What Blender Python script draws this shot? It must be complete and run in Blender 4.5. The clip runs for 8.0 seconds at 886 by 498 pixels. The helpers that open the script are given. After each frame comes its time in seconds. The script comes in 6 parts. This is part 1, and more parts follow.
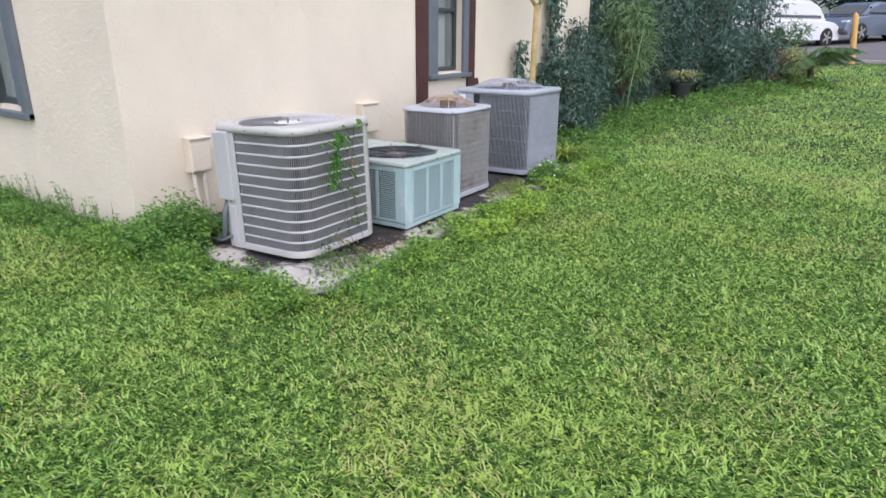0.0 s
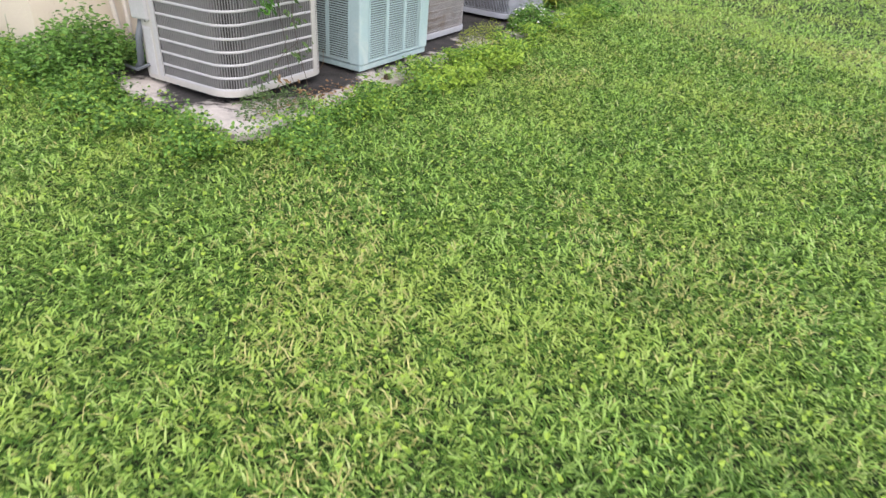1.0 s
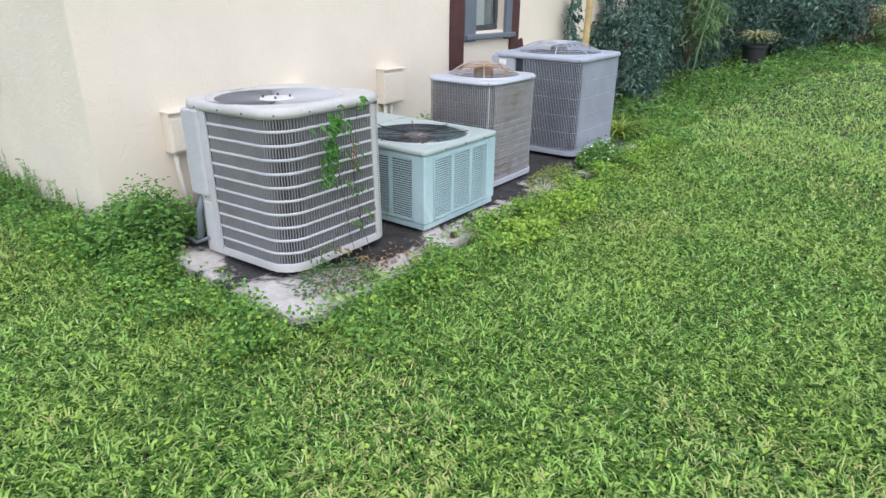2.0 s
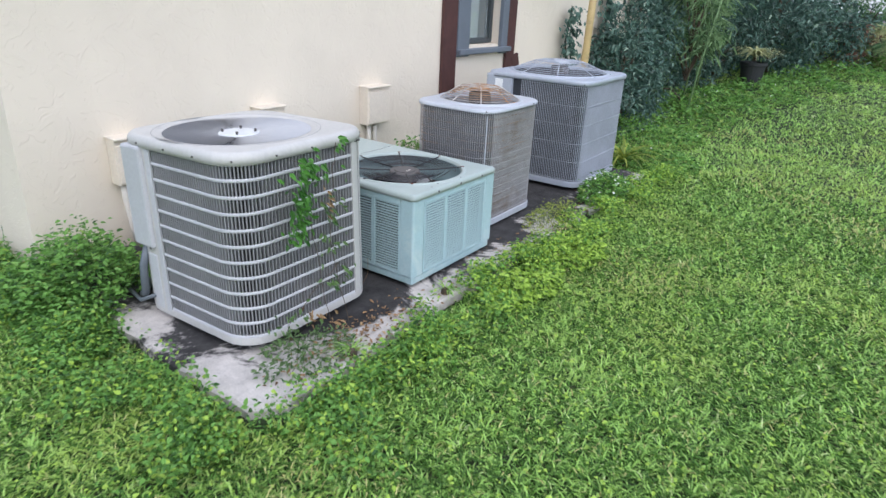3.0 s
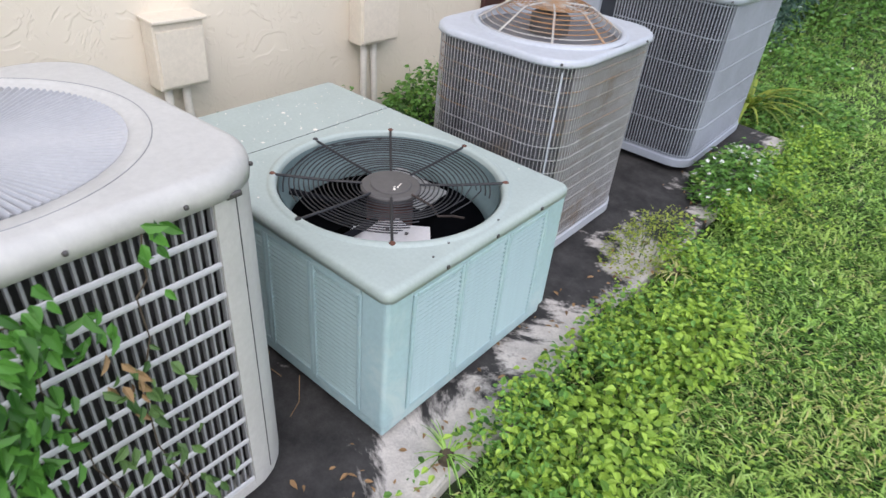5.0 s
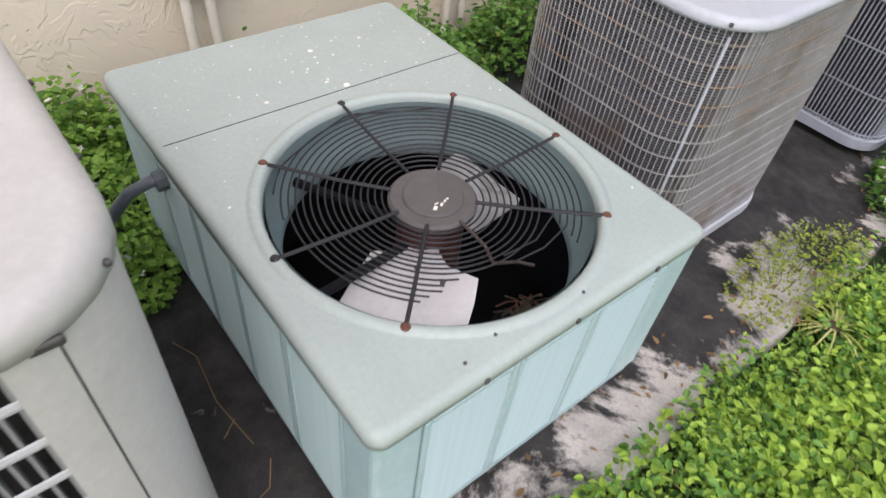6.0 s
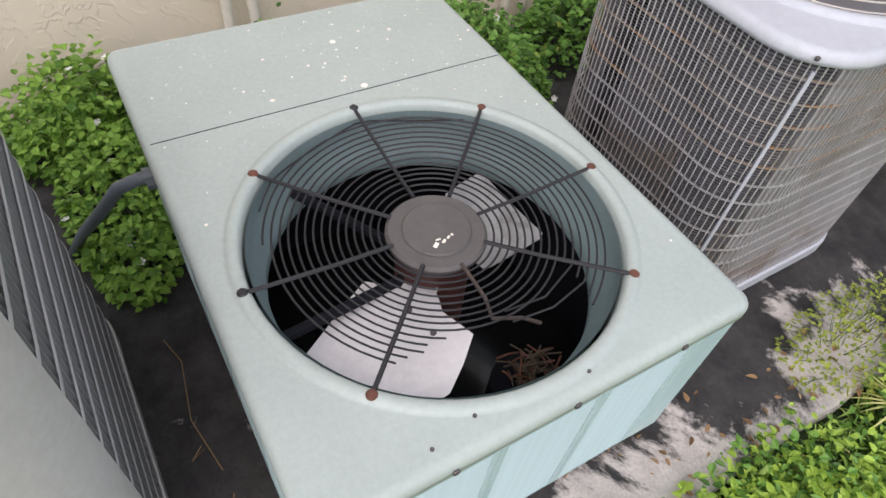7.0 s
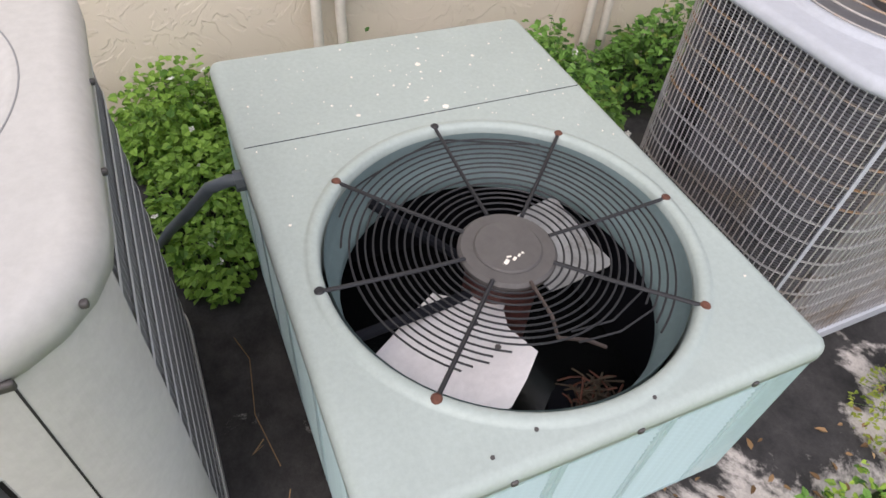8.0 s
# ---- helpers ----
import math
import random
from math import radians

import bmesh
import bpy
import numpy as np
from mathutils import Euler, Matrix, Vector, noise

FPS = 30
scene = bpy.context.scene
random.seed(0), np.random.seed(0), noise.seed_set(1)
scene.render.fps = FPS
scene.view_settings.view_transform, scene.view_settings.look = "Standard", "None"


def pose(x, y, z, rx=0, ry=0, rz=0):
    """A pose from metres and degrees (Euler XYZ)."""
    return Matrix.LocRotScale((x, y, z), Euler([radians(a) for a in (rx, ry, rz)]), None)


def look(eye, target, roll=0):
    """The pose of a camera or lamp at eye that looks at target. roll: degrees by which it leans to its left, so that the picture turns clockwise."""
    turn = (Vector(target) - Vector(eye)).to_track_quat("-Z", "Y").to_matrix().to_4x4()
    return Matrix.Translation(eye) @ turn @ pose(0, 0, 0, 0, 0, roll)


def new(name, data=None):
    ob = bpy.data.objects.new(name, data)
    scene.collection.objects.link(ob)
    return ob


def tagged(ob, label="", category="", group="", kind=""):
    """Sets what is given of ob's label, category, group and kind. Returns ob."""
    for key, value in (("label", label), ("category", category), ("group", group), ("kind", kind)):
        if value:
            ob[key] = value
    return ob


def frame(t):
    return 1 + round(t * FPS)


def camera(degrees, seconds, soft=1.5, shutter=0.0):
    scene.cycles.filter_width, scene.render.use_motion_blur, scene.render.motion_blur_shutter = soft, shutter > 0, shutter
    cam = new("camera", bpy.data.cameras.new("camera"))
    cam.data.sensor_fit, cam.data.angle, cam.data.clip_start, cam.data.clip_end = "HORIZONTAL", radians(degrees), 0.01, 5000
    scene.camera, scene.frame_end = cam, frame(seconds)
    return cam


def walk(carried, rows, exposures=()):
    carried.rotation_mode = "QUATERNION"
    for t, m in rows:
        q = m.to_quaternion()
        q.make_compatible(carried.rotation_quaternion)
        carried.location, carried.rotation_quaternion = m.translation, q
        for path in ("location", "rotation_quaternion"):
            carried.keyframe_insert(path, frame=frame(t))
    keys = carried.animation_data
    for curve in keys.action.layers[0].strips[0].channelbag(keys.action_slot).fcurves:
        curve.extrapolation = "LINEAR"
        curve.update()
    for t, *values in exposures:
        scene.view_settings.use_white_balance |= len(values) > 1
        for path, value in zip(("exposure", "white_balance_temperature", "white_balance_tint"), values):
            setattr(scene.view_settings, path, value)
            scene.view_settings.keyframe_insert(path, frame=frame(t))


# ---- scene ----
cam = camera(70.0, 8.0, shutter=0.2)
PATH = [
    (0, (4.828, -2.536, 1.562), (3.726, -0.995, 0.921), 0.3),
    (0.5, (4.858, -2.316, 1.508), (3.845, -0.821, 0.647), 2.9),
    (1, (4.665, -2.045, 1.379), (3.75, -0.607, 0.331), 5.2),
    (1.5, (4.316, -1.701, 1.433), (3.324, -0.277, 0.439), 1.9),
    (2, (4.31, -1.663, 1.555), (3.136, -0.235, 0.791), 0.7),
    (3.3, (3.627, -0.954, 1.644), (2.512, 0.519, 0.877), 2.9),
    (3.5, (3.482, -0.772, 1.597), (2.356, 0.687, 0.821), 2.7),
    (4, (3.09, -0.39, 1.599), (2.033, 1.094, 0.774), 3.2),
    (4.5, (2.859, -0.033, 1.53), (1.811, 1.381, 0.58), 3.8),
    (4.7, (2.762, 0.171, 1.559), (1.701, 1.531, 0.546), 4.7),
    (5.8, (2.213, 0.884, 1.525), (1.182, 1.867, 0.12), 7.9),
    (6, (2.128, 1.011, 1.475), (1.072, 1.921, 0.041), 7.6),
    (6.5, (2.031, 1.211, 1.471), (0.963, 2.0, -0.024), 7.9),
    (7, (2.008, 1.223, 1.467), (0.927, 1.935, -0.058), 8.1),
    (7.5, (2.025, 1.165, 1.466), (0.886, 1.779, -0.058), 6.2),
    (8, (2.036, 1.178, 1.462), (0.81, 1.759, -0.008), 6.5),
]
walk(cam, [(t, look(eye, target, roll)) for t, eye, target, roll in PATH], [(0, 0.45, 5950, 15), (1, 0.66, 6450, 14), (1.5, 0.70, 6350, 13), (2, 0.52, 5800, 10), (3.5, 0.41, 5650, 10), (4.5, 0.42, 5750, 10), (6, 0.42, 6400, 14), (8, 0.42, 6450, 14)])


# ---- light ----
SUN_EL, SUN_AZ = 52.0, 126.0
world = bpy.data.worlds.new("world")
scene.world = world
world.use_nodes = True
wn = world.node_tree
sky = wn.nodes.new("ShaderNodeTexSky")
sky.sky_type = "NISHITA"
sky.sun_disc = False
sky.sun_elevation, sky.sun_rotation = radians(SUN_EL), radians(SUN_AZ)
sky.air_density, sky.dust_density, sky.ozone_density = 1.0, 3.0, 1.0
wn.links.new(sky.outputs[0], wn.nodes["Background"].inputs[0])
wn.nodes["Background"].inputs[1].default_value = 0.12
sun_data = bpy.data.lights.new("sun", "SUN")
sun_data.energy, sun_data.angle, sun_data.color = 2.45, radians(150), (1.0, 0.95, 0.88)
sun = new("sun", sun_data)
SUN_FROM = Vector((math.sin(radians(SUN_AZ)) * math.cos(radians(SUN_EL)), math.cos(radians(SUN_AZ)) * math.cos(radians(SUN_EL)), math.sin(radians(SUN_EL))))
sun.matrix_world = look(SUN_FROM * 30, (0, 0, 0))


# ---- materials ----
def nodes_of(name):
    m = bpy.data.materials.new(name)
    m.use_nodes = True
    t = m.node_tree
    return m, t, t.nodes["Principled BSDF"]


def noise_node(t, scale, detail=4.0, rough=0.6, distort=0.0, space="Object"):
    co = t.nodes.new("ShaderNodeTexCoord")
    n = t.nodes.new("ShaderNodeTexNoise")
    n.inputs["Scale"].default_value, n.inputs["Detail"].default_value = scale, detail
    n.inputs["Roughness"].default_value, n.inputs["Distortion"].default_value = rough, distort
    t.links.new(co.outputs[space], n.inputs["Vector"])
    return n


def ramp(t, source, stops):
    r = t.nodes.new("ShaderNodeValToRGB")
    e = r.color_ramp.elements
    while len(e) < len(stops):
        e.new(0.5)
    for el, (at, c) in zip(e, stops):
        el.position, el.color = at, (*c, 1)
    t.links.new(source, r.inputs[0])
    return r


def mixed(t, fac, a, b, mode="MIX"):
    x = t.nodes.new("ShaderNodeMix")
    x.data_type, x.blend_type = "RGBA", mode
    for sock, v in ((x.inputs[0], fac), (x.inputs[6], a), (x.inputs[7], b)):
        if isinstance(v, (int, float)):
            sock.default_value = v
        elif isinstance(v, tuple):
            sock.default_value = (*v, 1)
        else:
            t.links.new(v, sock)
    return x.outputs[2]


def shade(c, k):
    return tuple(min(1.0, v * k) for v in c)


def surface(name, base, rough=0.5, metal=0.0, var=0.2, coarse=3.0, fine=60.0, bump=0.15, depth=0.002, stain=None, amount=0.45, stain_scale=5.0, spec=0.5):
    """Paint, metal or plastic with grain, broad mottling and shaped stains."""
    m, t, b = nodes_of(name)
    big, small = noise_node(t, coarse, 5, 0.65, 0.6), noise_node(t, fine, 3, 0.7)
    col = ramp(t, big.outputs[0], [(0.3, shade(base, 1 - var)), (0.7, shade(base, 1 + var * 0.4))]).outputs[0]
    grain = ramp(t, small.outputs[0], [(0.35, (0.86, 0.86, 0.86)), (0.65, (1, 1, 1))]).outputs[0]
    col = mixed(t, 0.6, col, grain, "MULTIPLY")
    if stain:
        blot = noise_node(t, stain_scale, 8, 0.7, 0.8)
        mask = ramp(t, blot.outputs[0], [(1 - amount - 0.08, (0, 0, 0)), (1 - amount + 0.06, (1, 1, 1))]).outputs[0]
        col = mixed(t, mask, col, stain)
    t.links.new(col, b.inputs["Base Color"])
    b.inputs["Roughness"].default_value, b.inputs["Metallic"].default_value = rough, metal
    b.inputs["Specular IOR Level"].default_value = spec
    if bump:
        p = t.nodes.new("ShaderNodeBump")
        p.inputs["Strength"].default_value, p.inputs["Distance"].default_value = bump, depth
        t.links.new(small.outputs[0], p.inputs["Height"])
        t.links.new(p.outputs[0], b.inputs["Normal"])
    return m


def foliage(name, dark, light, tip=None, gloss=0.45, patch=None, through_light=0.25, single=False, dull=None):
    """Leaves and blades: each its own tone, a little light passing through."""
    m, t, b = nodes_of(name)
    g = t.nodes.new("ShaderNodeNewGeometry")
    stops = [(0.0, dark), (0.55, light)] + ([(0.93, light), (1.0, tip)] if tip else [])
    pick = t.nodes.new("ShaderNodeObjectInfo").outputs["Random"] if single else g.outputs["Random Per Island"]
    col = ramp(t, pick, stops).outputs[0]
    if patch:
        big = noise_node(t, patch[1], 4, 0.6, 0.4)
        mask = ramp(t, big.outputs[0], [(0.46, (0, 0, 0)), (0.66, (0.75, 0.75, 0.75))]).outputs[0]
        col = mixed(t, mask, col, patch[0])
    if dull:
        wide = noise_node(t, dull[1], 5, 0.65, 0.7)
        mask = ramp(t, wide.outputs[0], [(0.56, (0, 0, 0)), (0.70, (0.6, 0.6, 0.6))]).outputs[0]
        col = mixed(t, mask, col, dull[0])
    t.links.new(col, b.inputs["Base Color"])
    b.inputs["Roughness"].default_value = gloss
    b.inputs["Specular IOR Level"].default_value = 0.35
    tr = t.nodes.new("ShaderNodeBsdfTranslucent")
    t.links.new(col, tr.inputs[0])
    mx = t.nodes.new("ShaderNodeMixShader")
    mx.inputs[0].default_value = through_light
    t.links.new(b.outputs[0], mx.inputs[1])
    t.links.new(tr.outputs[0], mx.inputs[2])
    t.links.new(mx.outputs[0], t.nodes["Material Output"].inputs[0])
    return m


def stucco(name, base):
    """Trowelled stucco: broken ridges over a fine sand grain."""
    m, t, b = nodes_of(name)
    big, mid, small = noise_node(t, 0.9, 4, 0.6), noise_node(t, 6.5, 3.5, 0.55, 1.0), noise_node(t, 140, 2, 0.7)
    ridge = ramp(t, mid.outputs[0], [(0.395, (0, 0, 0)), (0.43, (0.6, 0.6, 0.6)), (0.54, (0.48, 0.48, 0.48)), (0.57, (1, 1, 1)), (0.72, (0.7, 0.7, 0.7))])
    ridge.color_ramp.interpolation = "EASE"
    col = ramp(t, big.outputs[0], [(0.3, shade(base, 0.92)), (0.7, shade(base, 1.03))]).outputs[0]
    spots = noise_node(t, 11, 6, 0.75, 1.0)
    mask = ramp(t, spots.outputs[0], [(0.69, (0, 0, 0)), (0.75, (0.35, 0.35, 0.35))]).outputs[0]
    col = mixed(t, mask, col, shade(base, 0.6))
    t.links.new(col, b.inputs["Base Color"])
    b.inputs["Roughness"].default_value = 0.9
    b.inputs["Specular IOR Level"].default_value = 0.2
    p1, p2 = t.nodes.new("ShaderNodeBump"), t.nodes.new("ShaderNodeBump")
    p1.inputs["Strength"].default_value, p1.inputs["Distance"].default_value = 0.40, 0.009
    p2.inputs["Strength"].default_value, p2.inputs["Distance"].default_value = 0.35, 0.002
    t.links.new(ridge.outputs[0], p1.inputs["Height"])
    t.links.new(small.outputs[0], p2.inputs["Height"])
    t.links.new(p1.outputs[0], p2.inputs["Normal"])
    t.links.new(p2.outputs[0], b.inputs["Normal"])
    return m


def concrete(name):
    """Pale weathered concrete under ragged black mould, blackened further as painted contact shade."""
    m, t, b = nodes_of(name)
    big, mid, small = noise_node(t, 1.7, 9, 0.72, 0.5), noise_node(t, 9, 6, 0.7), noise_node(t, 120, 3, 0.7)
    pale = ramp(t, mid.outputs[0], [(0.3, (0.40, 0.37, 0.35)), (0.7, (0.66, 0.61, 0.57))]).outputs[0]
    # mould tone taken near black to carry the shade between units
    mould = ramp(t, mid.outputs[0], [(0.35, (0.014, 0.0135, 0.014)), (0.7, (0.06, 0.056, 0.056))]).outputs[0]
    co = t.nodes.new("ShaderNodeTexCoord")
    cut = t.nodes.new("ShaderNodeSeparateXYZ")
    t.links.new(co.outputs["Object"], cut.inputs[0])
    # more dark on the wall side, where the units shade the pad
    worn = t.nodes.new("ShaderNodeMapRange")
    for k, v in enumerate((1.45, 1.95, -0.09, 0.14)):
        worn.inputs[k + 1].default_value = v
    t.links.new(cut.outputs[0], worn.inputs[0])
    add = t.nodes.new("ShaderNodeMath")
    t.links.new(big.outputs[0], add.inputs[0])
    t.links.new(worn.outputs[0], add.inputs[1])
    # and paler again towards the open near end
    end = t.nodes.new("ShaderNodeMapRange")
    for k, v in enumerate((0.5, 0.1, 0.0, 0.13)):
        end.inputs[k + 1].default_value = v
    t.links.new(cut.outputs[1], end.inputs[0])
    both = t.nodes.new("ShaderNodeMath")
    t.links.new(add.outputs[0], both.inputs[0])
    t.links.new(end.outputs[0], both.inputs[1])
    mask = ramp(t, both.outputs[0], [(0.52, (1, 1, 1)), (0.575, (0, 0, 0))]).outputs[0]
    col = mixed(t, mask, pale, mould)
    grit = ramp(t, small.outputs[0], [(0.3, (0.7, 0.7, 0.7)), (0.6, (1, 1, 1))]).outputs[0]
    t.links.new(mixed(t, 0.7, col, grit, "MULTIPLY"), b.inputs["Base Color"])
    b.inputs["Roughness"].default_value = 0.85
    p = t.nodes.new("ShaderNodeBump")
    p.inputs["Strength"].default_value, p.inputs["Distance"].default_value = 0.5, 0.004
    t.links.new(small.outputs[0], p.inputs["Height"])
    t.links.new(p.outputs[0], b.inputs["Normal"])
    return m


def glass(name):
    m, t, b = nodes_of(name)
    b.inputs["Base Color"].default_value = (0.55, 0.6, 0.6, 1)
    b.inputs["Roughness"].default_value = 0.05
    b.inputs["Transmission Weight"].default_value = 0.85
    b.inputs["IOR"].default_value = 1.45
    return m


def streaked(name, base, dirt):
    """Dusty metal with level, wavering lines of brown dirt."""
    m, t, b = nodes_of(name)
    co, w = t.nodes.new("ShaderNodeTexCoord"), t.nodes.new("ShaderNodeTexWave")
    w.bands_direction = "Z"
    for key, v in (("Scale", 5.2), ("Distortion", 2.5), ("Detail", 3.0), ("Detail Scale", 1.6)):
        w.inputs[key].default_value = v
    t.links.new(co.outputs["Object"], w.inputs["Vector"])
    big = noise_node(t, 3.0, 5, 0.65, 0.6)
    col = ramp(t, big.outputs[0], [(0.3, shade(base, 0.8)), (0.7, shade(base, 1.08))]).outputs[0]
    lines = ramp(t, w.outputs[0], [(0.55, (0, 0, 0)), (0.85, (0.75, 0.75, 0.75))]).outputs[0]
    here = ramp(t, noise_node(t, 2.2, 3, 0.6).outputs[0], [(0.38, (0, 0, 0)), (0.55, (1, 1, 1))]).outputs[0]
    t.links.new(mixed(t, mixed(t, 1.0, lines, here, "MULTIPLY"), col, dirt), b.inputs["Base Color"])
    b.inputs["Roughness"].default_value, b.inputs["Metallic"].default_value = 0.6, 0.1
    return m


M_WALL = stucco("stucco_cream", (0.74, 0.66, 0.55))
M_CONC = concrete("stained_concrete_with_shade")
M_SOIL = surface("lawn_soil", (0.026, 0.044, 0.012), 0.95, var=0.5, coarse=2.5, fine=40, bump=0.6, depth=0.02, stain=(0.065, 0.075, 0.022), amount=0.36, stain_scale=3)
M_ASPHALT = surface("asphalt", (0.16, 0.15, 0.155), 0.9, var=0.25, coarse=0.8, fine=60, bump=0.3)
M_KERB = surface("kerb_concrete", (0.4, 0.38, 0.36), 0.9)
M_GRASS = foliage("grass_blade", (0.045, 0.125, 0.022), (0.41, 0.65, 0.15), (0.66, 0.74, 0.36), 0.33, ((0.50, 0.64, 0.15), 0.8), 0.35, False, ((0.17, 0.27, 0.07), 1.3))
# Darker copy of the grass greens: shade between blades put into colour.
M_THATCH = foliage("grass_runner_painted_shade", (0.02, 0.055, 0.01), (0.14, 0.28, 0.05), (0.4, 0.46, 0.15), 0.45, None, 0.3)
M_WEED = foliage("weed_leaf", (0.03, 0.09, 0.018), (0.195, 0.38, 0.078), (0.3, 0.38, 0.08), 0.45, None, 0.3)
M_FLOWERWEED = foliage("fresh_weed_leaf", (0.07, 0.17, 0.025), (0.27, 0.45, 0.08), None, 0.45, None, 0.3)
M_CLOVER = foliage("bright_weed_leaf", (0.08, 0.19, 0.025), (0.41, 0.58, 0.09), None, 0.45, None, 0.3)
M_YELLOWWEED = foliage("yellowing_weed", (0.14, 0.2, 0.03), (0.36, 0.42, 0.07), None, 0.5, None, 0.3)
M_VINE = foliage("vine_leaf", (0.03, 0.10, 0.015), (0.11, 0.28, 0.045), None, 0.4, None, 0.3, True)
M_VINE2 = foliage("grey_green_vine_leaf", (0.05, 0.11, 0.03), (0.13, 0.22, 0.07), None, 0.45, None, 0.3, True)
M_VINEDRY = foliage("dry_vine_leaf", (0.12, 0.07, 0.035), (0.3, 0.2, 0.1), None, 0.8, None, 0.1, True)
M_VINE3 = foliage("grey_green_creeper_leaf", (0.05, 0.10, 0.03), (0.14, 0.22, 0.08), None, 0.45, None, 0.3)
# Blue lift in these dark greens paints distant haze and sky sheen.
M_BUSH = foliage("dark_shrub_leaf_haze_tint", (0.02, 0.05, 0.04), (0.12, 0.205, 0.16), (0.38, 0.48, 0.38), 0.28, None, 0.2)
M_BUSH2 = foliage("mid_shrub_leaf", (0.04, 0.10, 0.04), (0.13, 0.24, 0.1), (0.3, 0.38, 0.18), 0.3, None, 0.25)
M_CANE = foliage("light_cane_leaf", (0.05, 0.11, 0.045), (0.22, 0.33, 0.15), None, 0.45, None, 0.3)
M_SPIDER = foliage("striped_blade_leaf", (0.2, 0.25, 0.09), (0.5, 0.5, 0.26), None, 0.45, None, 0.3)
M_REDLEAF = foliage("red_brown_leaf", (0.07, 0.04, 0.03), (0.26, 0.13, 0.09), None, 0.5, None, 0.2)
M_TYRELIKE = surface("dark_pot_plastic", (0.02, 0.021, 0.024), 0.6, var=0.2)
M_DRY = foliage("dry_leaf", (0.12, 0.07, 0.035), (0.32, 0.2, 0.1), (0.5, 0.36, 0.2), 0.8, None, 0.1)
M_STRAW = foliage("straw", (0.33, 0.33, 0.10), (0.52, 0.51, 0.20), None, 0.7, None, 0.1)
M_PETAL = surface("white_petal", (0.85, 0.85, 0.82), 0.6, bump=0)
M_STEM = surface("green_stem", (0.1, 0.16, 0.05), 0.6)
M_BARK = surface("bark", (0.1, 0.075, 0.05), 0.9, var=0.4, bump=0.5, depth=0.01)
M_YCANE = surface("yellow_cane", (0.55, 0.41, 0.18), 0.5, var=0.3, coarse=4, stain=(0.35, 0.27, 0.12), amount=0.4, stain_scale=9)
M_U1 = surface("warm_grey_enamel", (0.52, 0.505, 0.485), 0.42, var=0.1, stain=(0.42, 0.412, 0.40), amount=0.36, stain_scale=3)
# Paler than the unit's enamel: the hub's sky reflection put into colour.
M_HUB = surface("hub_enamel_sky_sheen", (0.66, 0.67, 0.68), 0.35, var=0.08)
M_U1BAND = surface("pale_grey_enamel", (0.50, 0.50, 0.52), 0.45, var=0.12)
# Darker copy of the band enamel: shade in the louvres put into colour.
M_U1BAR = surface("grey_enamel_shade_tone", (0.26, 0.26, 0.27), 0.45, var=0.15)
M_U1FIN = surface("glossy_grey_fin", (0.42, 0.42, 0.44), 0.3, 0.0, var=0.1, bump=0)
M_COIL = surface("dark_coil", (0.045, 0.042, 0.045), 0.6, 0.3, var=0.4, coarse=8, fine=200, bump=0.4)
M_U2 = surface("faded_sea_green_enamel", (0.40, 0.54, 0.57), 0.5, var=0.1, coarse=2, stain=(0.47, 0.57, 0.57), amount=0.42, stain_scale=4)
M_U2TOP = surface("chalky_grey_green_enamel", (0.385, 0.44, 0.42), 0.5, var=0.07, coarse=3.5, fine=90, stain=(0.35, 0.40, 0.385), amount=0.33, stain_scale=9)
# Sea-green enamel at about half tone: the shroud's inner shade in colour.
M_U2IN = surface("shroud_green_painted_shade", (0.19, 0.26, 0.27), 0.55, var=0.2)
M_SLAT = surface("sea_green_slat", (0.40, 0.53, 0.54), 0.5, var=0.12)
# Near-black for feet and arms; inside the units it paints the cavity's shade.
M_BLACK = surface("black_parts_and_cavity_shade", (0.010, 0.011, 0.016), 0.9, var=0.3, spec=0.2)
M_SUMP = surface("glossy_black_sump", (0.008, 0.009, 0.01), 0.15, var=0.3)
M_WIRE = surface("dark_wire", (0.035, 0.035, 0.04), 0.45, 0.4, var=0.3, fine=150)
M_RUST = surface("rust", (0.15, 0.06, 0.04), 0.85, 0.1, var=0.45, coarse=40, fine=200, bump=0.5)
M_RUSTWIRE = surface("rusted_wire", (0.42, 0.36, 0.30), 0.6, 0.3, var=0.3, coarse=14, stain=(0.36, 0.19, 0.08), amount=0.5, stain_scale=7)
M_RUSTWIRE2 = surface("rust_flecked_wire", (0.5, 0.47, 0.44), 0.55, 0.3, var=0.25, coarse=12, stain=(0.42, 0.24, 0.12), amount=0.42, stain_scale=6)
M_RUSTCAGE = surface("rust_streaked_zinc", (0.36, 0.33, 0.31), 0.6, 0.3, var=0.3, coarse=14, stain=(0.36, 0.22, 0.12), amount=0.5, stain_scale=5)
M_SNAPPED = surface("brown_black_wire", (0.075, 0.055, 0.048), 0.6, 0.2, var=0.4, coarse=30)
M_CAP = surface("grey_brown_cap", (0.10, 0.092, 0.09), 0.6, var=0.2, coarse=12)
M_MOTOR = surface("red_brown_motor", (0.09, 0.03, 0.025), 0.6, var=0.4, coarse=20)
M_BLADE = surface("white_fan_blade", (0.72, 0.70, 0.72), 0.4, 0.0, var=0.12, coarse=6)
# Dimmed, mottled copy of the white blade: shade inside the opening as colour.
M_BLADE2 = surface("mottled_blade_painted_shade", (0.34, 0.34, 0.34), 0.5, 0.0, var=0.3, coarse=9, stain=(0.18, 0.17, 0.16), amount=0.4, stain_scale=14)
